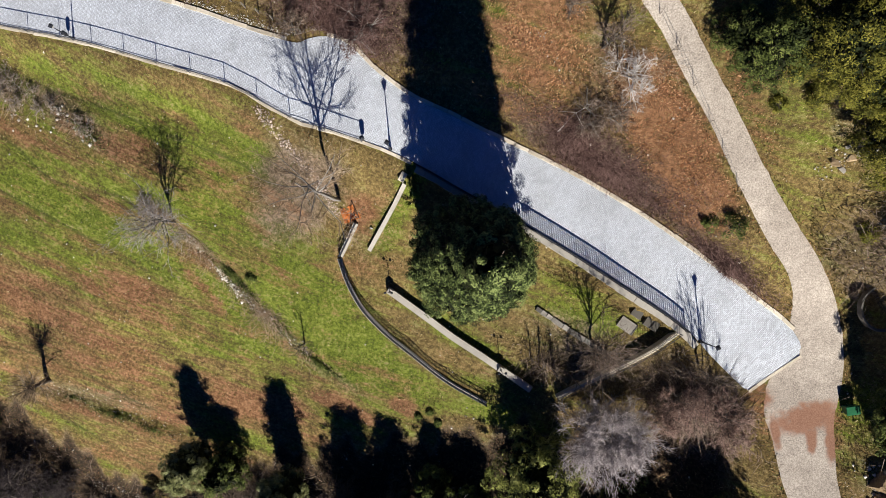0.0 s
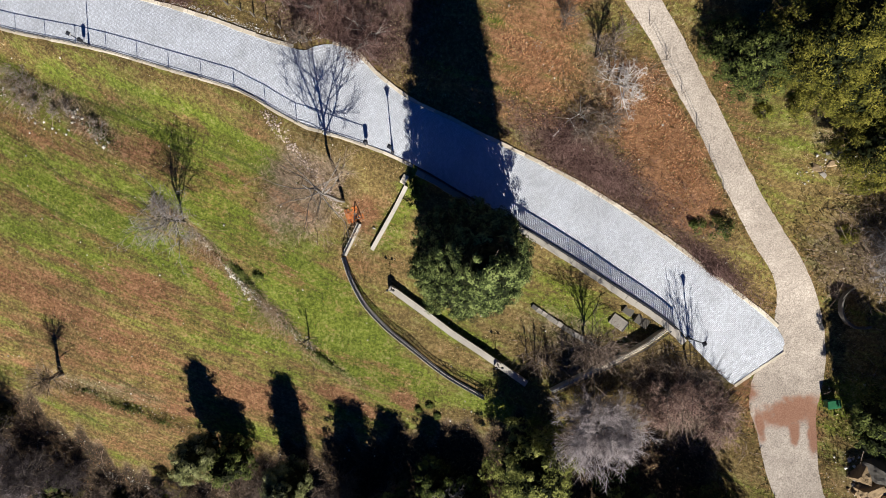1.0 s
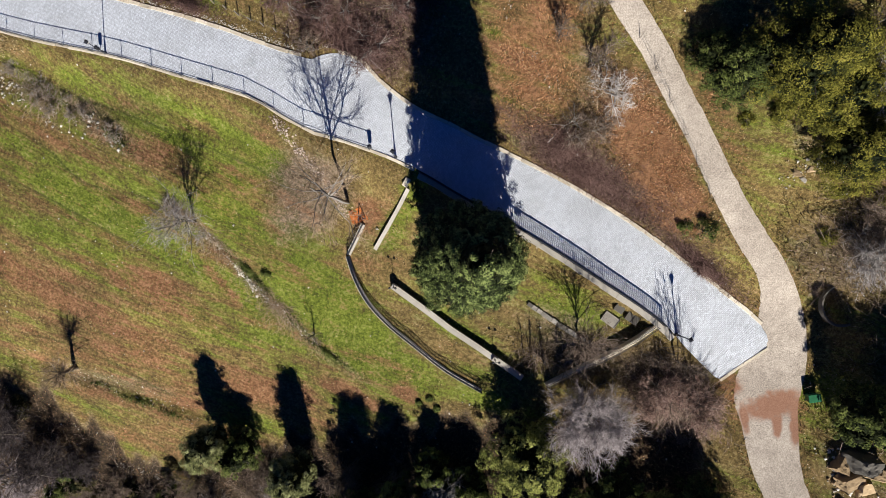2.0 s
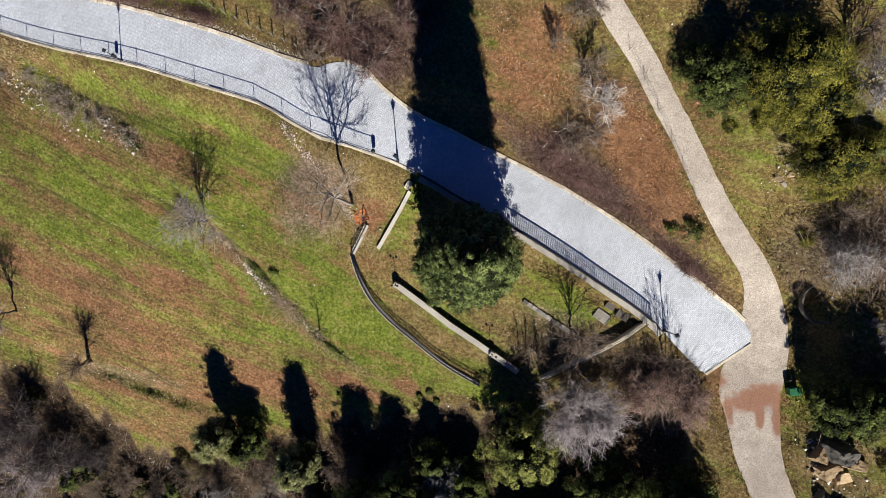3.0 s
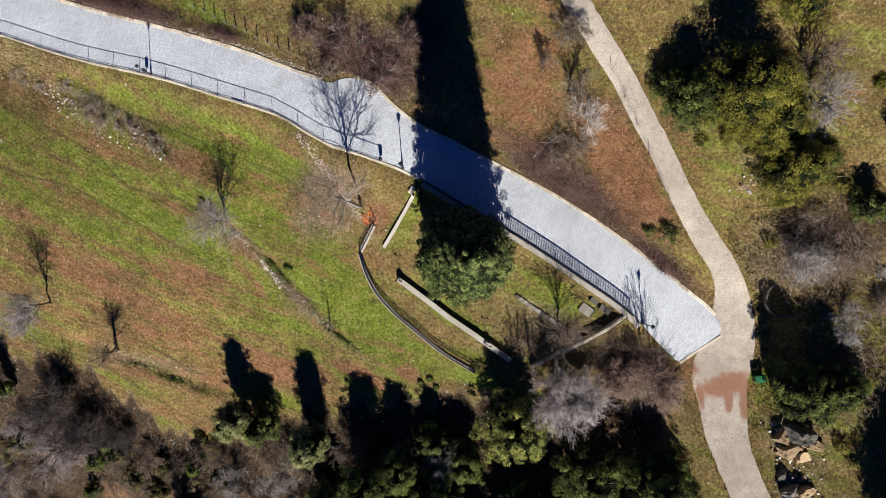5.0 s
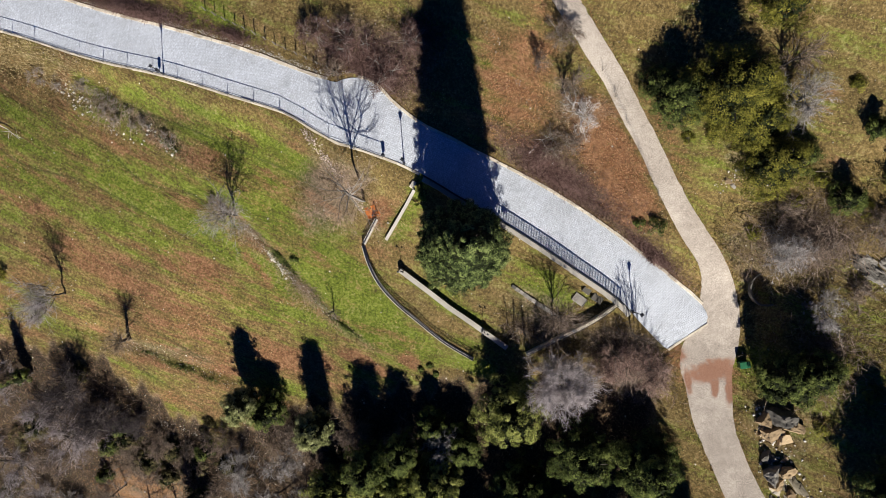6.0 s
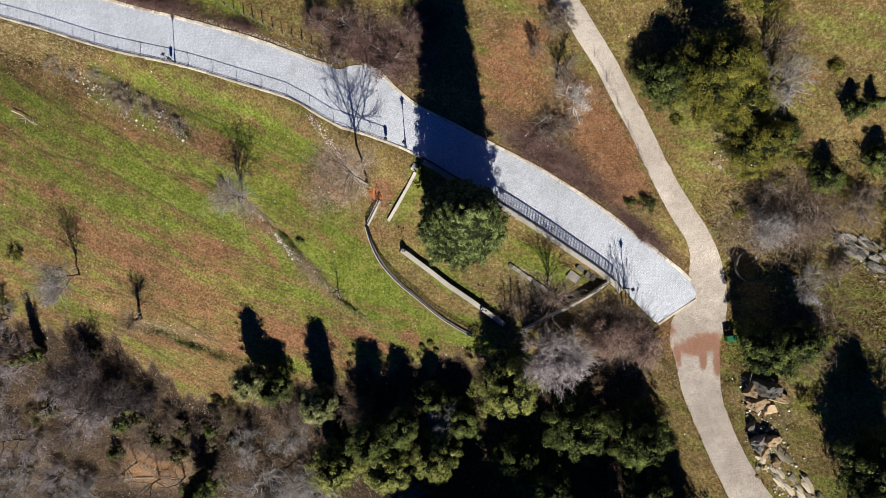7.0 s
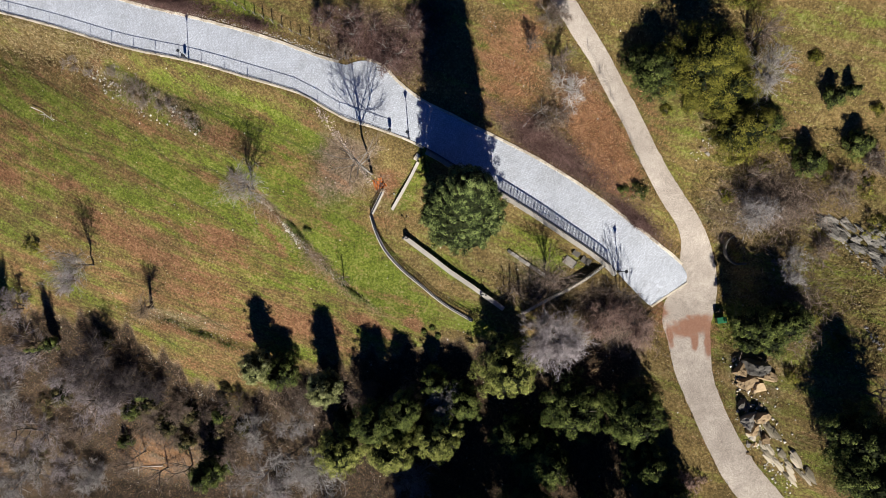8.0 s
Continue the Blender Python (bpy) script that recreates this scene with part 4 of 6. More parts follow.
def trestle(x, y):
    root = thing("trestle", "black iron trestle with torn orange plastic mesh", "barrier", at=(x, y, gz(x, y)), turn=20)
    lm = unit_mesh("leg", IRON)
    for p, q in (((-0.45, -0.5, 0), (0, 0, 1.25)), ((0.45, -0.5, 0), (0, 0, 1.25)), ((0, 0.6, 0), (0, 0, 1.25))):
        part("leg", lm, root, m=bar(p, q, 0.06, 0.06))
    part("crossbar", unit_mesh("crossbar", IRON), root, m=bar((-0.27, -0.3, 0.5), (0.27, -0.3, 0.5), 0.05, 0.05))
    rng = random.Random(8)
    bm = bmesh.new()
    bmesh.ops.create_grid(bm, x_segments=9, y_segments=7, size=0.5)
    for v in bm.verts:
        v.co = Vector((v.co.x * 1.5 - 0.15, v.co.y * 1.3 + 0.15, 0.12 + 0.10 * math.sin(v.co.x * 9) + rng.uniform(0, 0.14)))
    bmesh.ops.solidify(bm, geom=bm.faces[:], thickness=0.015)
    part("mesh_sheet", bm_mesh("mesh_sheet", bm, ORANGE_PLASTIC), root, "crumpled orange plastic mesh")


trestle(-7.75, 2.95)


def stake_fence(name, pts, gap, tall, label, thick=0.09):
    root = thing(name, label, "fence", kind="structure")
    sm, wm = unit_mesh("stake", WOOD), unit_mesh("wire", GREY_IRON)
    steps = even_steps([(x, y, 0) for x, y in pts], gap)
    tops = []
    rng = random.Random(11)
    for s in steps:
        z = gz(s[0], s[1])
        lean = (rng.uniform(-0.08, 0.08), rng.uniform(-0.08, 0.08))
        p, q = (s[0], s[1], z - 0.2), (s[0] + lean[0], s[1] + lean[1], z + tall * rng.uniform(0.9, 1.1))
        part("stake", sm, root, m=bar(p, q, thick, thick))
        tops.append((Vector(p), Vector(q)))
    for (p, q), (p2, q2) in zip(tops[:-1], tops[1:]):
        for f in (0.5, 0.9):
            part("wire", wm, root, m=bar(p.lerp(q, f), p2.lerp(q2, f), 0.012, 0.012))


stake_fence("fence_north", [(-27.5, 25.6), (-20.0, 21.9), (-11.8, 18.0)], 1.35, 1.2, "weathered timber stakes with wire along the bank")
stake_fence("fence_lane", [(15.6, 16.9), (17.6, 13.4), (19.9, 8.8), (22.1, 4.3)], 2.6, 1.1, "thin weathered stakes with wire beside the lane", 0.035)


# ---- stone: curb ring, dry walls, outcrop ----
# closed ring and hollow are made up round a partial curb in shadow
def ring_wall(x, y, r, thick, tall):
    z = gz(x, y) - 0.4
    prof = ((r - thick, 0.0), (r - thick, tall), (r - thick + 0.04, tall + 0.04), (r - 0.04, tall + 0.04), (r, tall), (r, 0.0))
    n, verts, faces = 28, [], []
    rng = random.Random(3)
    for k in range(n):
        a = 2 * math.pi * k / n
        for q, h in prof:
            j = rng.uniform(-0.03, 0.03)
            verts.append(((q + j) * math.cos(a), (q + j) * math.sin(a), h + (j if h > 0 else 0)))
    m = len(prof)
    for k in range(n):
        for i in range(m - 1):
            a, b = k * m + i, ((k + 1) % n) * m + i
            faces.append((a, a + 1, b + 1, b))
    ob = new("cistern", mesh_from("cistern", verts, faces, RUBBLE))
    ob.matrix_basis = pose(x, y, z)
    tagged(ob, "round stone ring with a pale rim beside the lane, closed from a partial curb", "cistern")


ring_wall(33.9, -4.6, 1.8, 0.18, 0.5)


def rock_mesh(name, rng, material, cuts=3, rough=0.28, blocky=False):
    """A split block: a lump cut by a few flat planes, then roughened; blocky ones split along two ways."""
    bm = bmesh.new()
    bmesh.ops.create_icosphere(bm, subdivisions=cuts, radius=0.72 if blocky else 0.62)
    seed = Vector((rng.uniform(0, 99), rng.uniform(0, 99), rng.uniform(0, 99)))
    planes = []
    for k in range(9):
        d = Vector((rng.gauss(0, 1), rng.gauss(0, 1), rng.gauss(0, 0.8))).normalized()
        far = rng.uniform(0.26, 0.44)
        if blocky and k < 6:
            d = Vector(((1, 0.2, 0), (-1, 0.1, 0.1), (0.15, 1, 0), (0, -1, 0.15), (0.2, -0.25, 1), (-0.3, 0.1, 1))[k]) + Vector((rng.gauss(0, 0.18), rng.gauss(0, 0.18), rng.gauss(0, 0.18)))
            d, far = d.normalized(), rng.uniform(0.28, 0.46)
        planes.append((d, far))
    for v in bm.verts:
        for d, far in planes:
            over = v.co.dot(d) - far
            if over > 0:
                v.co -= d * over
        v.co += v.co.normalized() * rough * (0.20 * noise.noise(v.co * 5 + seed) + 0.10 * noise.noise(v.co * 13 + seed))
        v.co.z = max(v.co.z, -0.32)
    return bm_mesh(name, bm, material)


rock_rng = random.Random(21)
ROCK_MESHES = [rock_mesh("rock", rock_rng, OCHRE_ROCK if k % 3 else RUBBLE, 4, 0.32, True) for k in range(9)]
PALE_LEDGES = [rock_mesh("ledge", rock_rng, CREAM_ROCK, 3, 0.5, True) for _ in range(4)]
GREY_LEDGES = [rock_mesh("ledge", rock_rng, DARK_ROCK, 4, 0.9, True) for _ in range(4)]
PALE_ROCKS = [rock_mesh("stone", rock_rng, RUBBLE, 1, 0.4) for _ in range(6)]


def rocks(where, group, label):
    for x, y, s, flat, turn in where:
        ob = new("rock", rock_rng.choice(ROCK_MESHES))
        ob.matrix_basis = pose(x, y, gz(x, y) + 0.12 * s, rock_rng.uniform(-12, 12), rock_rng.uniform(-12, 12), turn) @ Matrix.Diagonal((s, s * 0.8, s * flat, 1))
        tagged(ob, label, "rock", group=group)


spots = []
for k in range(46):
    f = rock_rng.random() ** 1.2
    spots.append((34.4 + 2.4 * f + rock_rng.uniform(-1.1, 1.1), -17.4 - 10.5 * f + rock_rng.uniform(-0.8, 0.8), rock_rng.uniform(0.2, 0.75), rock_rng.uniform(0.6, 1.2), rock_rng.uniform(0, 180)))
rocks(spots, "outcrop", "angular ochre and grey limestone rock of the outcrop")
rocks([(36.0, -17.9, 2.6, 1.25, 20), (34.6, -18.4, 2.0, 1.3, 70), (36.9, -18.9, 2.0, 1.1, -15), (35.2, -19.9, 2.2, 0.8, 35), (36.2, -20.3, 1.6, 0.7, 5),
       (35.4, -24.0, 2.2, 1.4, 60), (36.6, -23.8, 1.9, 1.3, 15), (34.8, -22.4, 1.5, 0.9, 80), (36.1, -25.4, 1.7, 0.9, 30), (37.3, -26.3, 1.4, 0.7, -35)], "outcrop", "large split limestone boulder, ochre on top and grey at its foot")
rocks([(28.4, 6.2, 0.9, 0.3, -20), (29.3, 6.5, 0.7, 0.3, 20), (28.9, 5.7, 0.6, 0.35, -40), (29.8, 7.6, 0.8, 0.3, 10), (30.2, 6.9, 0.5, 0.4, 70), (29.0, 7.3, 0.45, 0.4, 30), (30.6, 8.1, 0.5, 0.4, 0), (-6.2, 1.8, 0.3, 0.7, 0), (11.2, 9.2, 0.8, 0.4, 30)], "bank rocks", "flat pale limestone rock in the grassy bank")


for k in range(34):
    f, side_ = rock_rng.random(), rock_rng.uniform(-1.1, 1.1)
    lx, ly = 35.9 + 5.0 * f + side_ * 0.75, -24.3 - 6.4 * f + side_ * 0.66
    ledge = new("rock_ledge", rock_rng.choice(PALE_LEDGES))
    ledge.matrix_basis = pose(lx, ly, gz(lx, ly) + 0.04, rock_rng.uniform(-10, 10), 0, -52 + rock_rng.uniform(-5, 5)) @ Matrix.Diagonal((rock_rng.uniform(1.0, 2.6), rock_rng.uniform(0.35, 0.9), rock_rng.uniform(0.25, 0.5), 1))
    tagged(ledge, "long cream limestone stratum in the bank beside the lane", "rock", group="rock ledges")


def dry_wall(name, a, b, layers, size, label, seed, spread=0.45):
    """Rough stones piled along a line, each one an object."""
    rng = random.Random(seed)
    root = thing(name, label, "dry stone wall", kind="structure")
    a, b = Vector(a), Vector(b)
    n = int((b - a).length / (size * 0.5))
    across = Vector((-(b - a).y, (b - a).x)).normalized()
    for lay in range(layers):
        for i in range(n):
            p = a.lerp(b, (i + rng.uniform(0.1, 0.9)) / n) + across * rng.gauss(0, spread) * size
            s = size * rng.uniform(0.4, 1.2)
            m = pose(p.x, p.y, gz(p.x, p.y) + 0.15 * size + lay * size * 0.6, rng.uniform(-20, 20), rng.uniform(-20, 20), rng.uniform(0, 180)) @ Matrix.Diagonal((s, s * 0.8, s * 0.7, 1))
            part("stone", rng.choice(PALE_ROCKS), root, m=m)


for k in range(46):
    f, up = rock_rng.uniform(0, 1), rock_rng.uniform(0, 1)
    lx, ly = 40.6 + 7.0 * f + 1.6 * up * (0.4 + f), -1.9 - 5.4 * f + 2.6 * up * (0.3 + f)
    ledge = new("rock_ledge", rock_rng.choice(GREY_LEDGES))
    ledge.matrix_basis = pose(lx, ly, gz(lx, ly) + 0.05, rock_rng.uniform(-14, 4), rock_rng.uniform(-8, 8), -38 + rock_rng.uniform(-12, 12)) @ Matrix.Diagonal((rock_rng.uniform(1.0, 2.4), rock_rng.uniform(0.5, 1.0), rock_rng.uniform(0.35, 0.7), 1))
    tagged(ledge, "dark grey limestone stratum that steps down the slope", "rock", group="grey rock ledges")
dry_wall("wall_dry_1", (40.0, -1.4), (47.5, -7.6), 1, 0.32, "thin line of grey stones at the ledges' foot", 1)
dry_wall("wall_dry_2", (36.6, -5.6), (40.3, -8.9), 2, 0.5, "tumbled grey dry stone wall on the bank", 2)
dry_wall("wall_dry_3", (40.6, -9.5), (40.2, -15.0), 1, 0.5, "low line of grey stones on the bank", 3)
dry_wall("wall_dry_4", (-26.5, 4.0), (-19.5, -3.2), 1, 0.19, "line of small stones on the edge between field strips", 4, 1.3)
dry_wall("wall_dry_5", (-19.5, -3.2), (-13.0, -9.2), 1, 0.19, "line of small stones on the edge between field strips", 5, 1.3)
dry_wall("wall_dry_6", (-36.0, 13.4), (-31.5, 9.8), 1, 0.36, "heap of grey stones under brambles", 6)
dry_wall("wall_dry_7", (-15.3, 11.4), (-9.2, 3.2), 1, 0.12, "low line of pale rubble under bare branches", 7, 1.6)
dry_wall("wall_dry_8", (46.0, -13.0), (49.0, -16.5), 1, 0.5, "low line of grey stones on the slope", 8)


# ---- trees and shrubs ----
def crown_points(rng, height, radius, profile, clumps, per_clump, clump_size, skirt, conical=True, lobe=0.12, depth=0.66):
    """Leaf places in clumps on the shell of a crown; profile(f) gives its share of the radius at the share f of its height."""
    cs, outs = [], []
    for _ in range(clumps):
        f = 1 - (1 - rng.uniform(0, 1)) ** 0.62 if conical else rng.uniform(0, 1) ** 0.85
        a = rng.uniform(0, 2 * math.pi)
        lobes = 1 + lobe * (math.sin(3 * a + 7 * f) + 0.8 * math.sin(7 * a - 11 * f))
        r = radius * profile(f) * lobes * rng.uniform(depth, 1.03)
        z = skirt + f * (height - skirt)
        c = np.array([r * math.cos(a), r * math.sin(a), z])
        o = np.array([math.cos(a), math.sin(a), 0.55 + 0.9 * f])
        size = clump_size * rng.uniform(0.6, 1.35)
        k = int(per_clump * size / clump_size)
        p = rng.normal(0, 1, (k, 3))
        p /= np.linalg.norm(p, axis=1, keepdims=True)
        p *= rng.uniform(0.35, 1.0, (k, 1)) ** 0.5 * size * np.array([1.0, 1.0, 0.65])
        cs.append(c + p)
        outs.append(0.6 * o + p / size)
    return np.vstack(cs), np.vstack(outs)


def evergreen(name, x, y, height, radius, material, label, category, seed, conical, density=1.0, leaf=(0.22, 0.10), group="evergreens"):
    rng = np.random.default_rng(seed)
    root = thing(name, label, category, group=group, at=(x, y, gz(x, y) - 0.1), turn=float(rng.uniform(0, 360)))

    def profile(f):
        if conical:
            return min(1.0, 0.75 + 1.2 * f) * (1 - max(0.0, f - 0.25) / 0.75) ** 0.62 + 0.02
        return math.sqrt(max(0.02, 1 - ((f - 0.42) / 0.60) ** 2))
    area = 2 * math.pi * radius * (height * 0.6)
    clumps = int(area * 0.85 * density) + 14
    size = 0.09 * radius + 0.24
    pts, outs = crown_points(rng, height, radius, profile, clumps, int(120 * size / 0.6), size, 0.12 * height, conical)
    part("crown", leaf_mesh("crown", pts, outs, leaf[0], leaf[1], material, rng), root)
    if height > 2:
        # core leaves carry the crown's inner shade in their colour
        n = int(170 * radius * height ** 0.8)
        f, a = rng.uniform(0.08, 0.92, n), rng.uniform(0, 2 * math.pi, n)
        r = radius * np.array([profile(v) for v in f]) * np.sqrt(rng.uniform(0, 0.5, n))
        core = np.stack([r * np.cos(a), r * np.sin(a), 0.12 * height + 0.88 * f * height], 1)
        part("inner_foliage", leaf_mesh("inner_foliage", core, np.stack([np.cos(a), np.sin(a), 0.5 + 0 * a], 1), leaf[0] * 2.2, leaf[0] * 1.4, SHADE_NEEDLES, rng), root)
    part("trunk", tubes("trunk", [(0, 0, -0.3, 0, 0, height * 0.9, 0.035 * height, 0.02)], BARK), root)
    segs = []
    for k in range(int(10 + height * 2)):
        f = rng.uniform(0.15, 0.9)
        a = rng.uniform(0, 2 * math.pi)
        r = radius * profile(f) * 0.85
        segs.append((0, 0, f * height * 0.9, r * math.cos(a), r * math.sin(a), (f + 0.05) * height, 0.012 * height, 0.01))
    tagged(part("branchwork", tubes("branchwork", segs, BARK), root), kind="stuff")
    return root


def big_conifer(x, y, height, radius):
    rng = np.random.default_rng(78)
    root = thing("conifer", "very tall dense dark green conifer beside the road", "tree", at=(x, y, gz(x, y) - 0.1))

    def profile(f):
        return min(1.0, 0.70 + 2.2 * f) * (1 - max(0.0, f - 0.12) / 0.88 * 0.985) ** 0.74
    pts, outs = crown_points(rng, height, radius, profile, 760, 190, 0.36, 0.6, True, 0.03, 0.74)
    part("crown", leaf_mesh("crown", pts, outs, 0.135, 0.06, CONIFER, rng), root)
    # dense core painted almost black, as the shade behind the tufts
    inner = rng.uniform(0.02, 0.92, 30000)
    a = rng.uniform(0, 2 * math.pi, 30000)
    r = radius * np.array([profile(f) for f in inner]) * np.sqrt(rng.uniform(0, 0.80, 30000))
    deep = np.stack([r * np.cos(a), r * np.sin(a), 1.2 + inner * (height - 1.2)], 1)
    part("inner_foliage", leaf_mesh("inner_foliage", deep, np.stack([np.cos(a), np.sin(a), 0.5 + 0 * a], 1), 0.50, 0.34, SHADE_NEEDLES, rng), root)
    part("trunk", tubes("trunk", [(0, 0, -0.5, 0, 0, height * 0.5, 0.5, 0.28), (0, 0, height * 0.5, 0, 0, height * 0.97, 0.28, 0.03)], BARK), root)
    segs = []
    for k in range(90):
        f, b = rng.uniform(0.06, 0.93), rng.uniform(0, 2 * math.pi)
        q = radius * profile(f) * 0.92
        segs.append((0, 0, f * height, q * math.cos(b), q * math.sin(b), f * height + 0.4, 0.10 * (1.1 - f), 0.02))
    tagged(part("branchwork", tubes("branchwork", segs, BARK), root), kind="stuff")


def branch_out(rng, p, way, length, thick, level, levels, kids, spread, lift, segs, wander=0.18, bole=0.22, limb=0.52):
    """Grows one limb as short bent pieces, then its side limbs."""
    n = (4, 3, 2, 1)[level]
    pos, d = np.array(p, float), np.array(way, float)
    joints = [(pos.copy(), d.copy(), 0.0)]
    for i in range(n):
        d = d + rng.normal(0, wander * (0.35 if level == 0 else 1.0), 3) + np.array([0, 0, lift])
        d /= np.linalg.norm(d)
        q = pos + d * length / n
        r0 = thick * (1 - 0.7 * i / n)
        r1 = thick * (1 - 0.7 * (i + 1) / n)
        segs[level].append((*pos, *q, max(r0, 0.015), max(r1, 0.010)))
        pos = q
        joints.append((pos.copy(), d.copy(), (i + 1) / n))
    if level + 1 >= levels:
        return
    count = kids[level]
    for k in range(count):
        f = (bole, 0.22, 0.18)[level] + (0.96 - bole, 0.78, 0.8)[level] * (k + rng.uniform(0, 1)) / count
        i = min(int(f * n), n - 1)
        a, b = joints[i][0], joints[i + 1][0]
        base = a + (b - a) * (f * n - i)
        side = rng.normal(0, 1, 3)
        dd = joints[i + 1][1]
        side -= dd * np.dot(side, dd)
        side /= np.linalg.norm(side)
        w = dd * (1 - spread) + side * spread * 1.15
        branch_out(rng, base, w / np.linalg.norm(w), length * (0.66, 0.52, 0.56)[level] * rng.uniform(0.7, 1.15) * (1.12 - 0.42 * f), thick * limb * (1.15 - 0.5 * f), level + 1, levels, kids, spread, lift, segs, wander, bole, 0.52)


def bare_tree(name, x, y, height, radius, twig, bark, label, category, seed, kids=(9, 8, 7), spread=0.55, stems=1, lift=0.05, thick=None, group="bare trees", stout=1.0, bole=0.22, limb=0.52):
    rng = np.random.default_rng(seed)
    root = thing(name, label, category, group=group, at=(x, y, gz(x, y) - 0.05))
    segs = ([], [], [], [])
    for s in range(stems):
        a = rng.uniform(0, 2 * math.pi)
        tilt = 0.06 if stems == 1 else rng.uniform(0.15, 0.75) * min(1.3, radius / height * 1.2)
        way = np.array([math.cos(a) * tilt, math.sin(a) * tilt, 1.0])
        branch_out(rng, (0.15 * (stems > 1) * math.cos(a), 0.15 * (stems > 1) * math.sin(a), -0.1), way / np.linalg.norm(way), height * (0.78 if stems == 1 else rng.uniform(0.55, 0.8)),
                   thick or 0.022 * height, 0, 4, kids, spread, lift, segs, bole=bole, limb=limb)
    allv = np.array(segs[0] + segs[1] + segs[2] + segs[3])
    # bring it to its true height and breadth
    reach = np.percentile(np.hypot(allv[:, 3], allv[:, 4]), 97)
    top = np.percentile(allv[:, 5], 99)
    k = np.array([radius / reach, radius / reach, height / top])
    out = []
    for s in segs:
        v = np.array(s)
        v[:, :3] *= k
        v[:, 3:6] *= k
        v[:, 6:] *= stout
        out.append(v)
    each = len(out[0]) // stems
    for s in range(stems):
        part("trunk" if stems == 1 else "stem", tubes("trunk", out[0][s * each:(s + 1) * each], bark), root)
    tagged(part("branchwork", tubes("branchwork", out[1], bark), root), kind="stuff")
    tagged(part("branchlet_mass", tubes("branchlet_mass", out[2], twig), root), kind="stuff")
    tagged(part("twig_mass", spikes("twig_mass", out[3], twig), root), kind="stuff")
    return root


def vase_tree(x, y, height, fork, radius, limbs, twig, bark, label, seed, thick, kids=(8, 8), lean=(0.0, 0.0), rise=1.0, lift=0.06, leader=0.5):
    """A bare tree with a clear bole, limbs that sweep up and out from its fork, and a fan of fine twigs."""
    rng = np.random.default_rng(seed)
    root = thing("bare_tree", label, "tree", group="bare trees", at=(x, y, gz(x, y) - 0.05))
    segs = ([], [], [], [])
    p, r, n = np.array([0.0, 0.0, -0.1]), thick, 7
    top = fork + leader * (height - fork)
    axis = [p.copy()]
    for i in range(n):
        q = np.array([lean[0] * (i + 1) / n + rng.normal(0, 0.06), lean[1] * (i + 1) / n + rng.normal(0, 0.06), top * (i + 1) / n])
        r1 = thick * (1 - 0.75 * (i + 1) / n)
        segs[0].append((*p, *q, r, r1))
        p, r = q, r1
        axis.append(p.copy())
    axis = np.array(axis)
    for k in range(limbs):
        f = (k + rng.uniform(0, 1)) / limbs
        z = fork + min(top - fork, 0.6 * (height - fork)) * f ** 1.3
        base = np.array([np.interp(z, axis[:, 2], axis[:, c]) for c in (0, 1)] + [z])
        a = k * 2.4 + rng.uniform(-0.5, 0.5)
        out = radius * rng.uniform(0.55, 1.0) * (1 - 0.45 * f)
        way = np.array([out * math.cos(a), out * math.sin(a), (height - z) * rng.uniform(0.7, 0.95) * rise])
        far = np.linalg.norm(way)
        branch_out(rng, base, way / far, far, thick * 0.42 * (1 - 0.5 * f), 1, 4, (0, *kids), 0.46, lift, segs, 0.20)
    part("trunk", tubes("trunk", segs[0], bark), root)
    for nm_, rows, stuff in (("branchwork", segs[1], bark), ("branchlet_mass", segs[2], twig)):
        tagged(part(nm_, tubes(nm_, rows, stuff), root), kind="stuff")
    tagged(part("twig_mass", spikes("twig_mass", segs[3], twig), root), kind="stuff")


vase_tree(-8.9, 4.2, 12.8, 6.6, 7.0, 11, TAN_TWIG, GREY_BARK, "leafless grey tree that stands below the road's railing", 61, 0.20, (10, 10), (-1.3, 0.3), 0.5, 0.15, 0.92)
vase_tree(-24.5, 2.5, 8.0, 1.8, 3.2, 16, GREY_TWIG, BARK, "small leafless tree with upswept branches in the field", 62, 0.15, (8, 7))
vase_tree(-47.8, -7.7, 8.6, 2.0, 3.0, 14, GREY_TWIG, BARK, "small leafless tree with upswept branches in the field", 63, 0.15, (8, 7))
vase_tree(12.5, -8.2, 7.6, 1.6, 2.9, 18, BROWN_TWIG, BARK, "leafless tree with upswept branches in the garden", 64, 0.13, (8, 7))
vase_tree(13.3, -15.4, 6.4, 1.0, 4.9, 46, PALE_MAUVE, GREY_BARK, "large leafless tree with a dense mauve-grey crown of fine twigs", 65, 0.09, (13, 16), (0.0, 0.0), 0.75, 0.08)
big_conifer(2.1, -0.8, 33.5, 5.0)

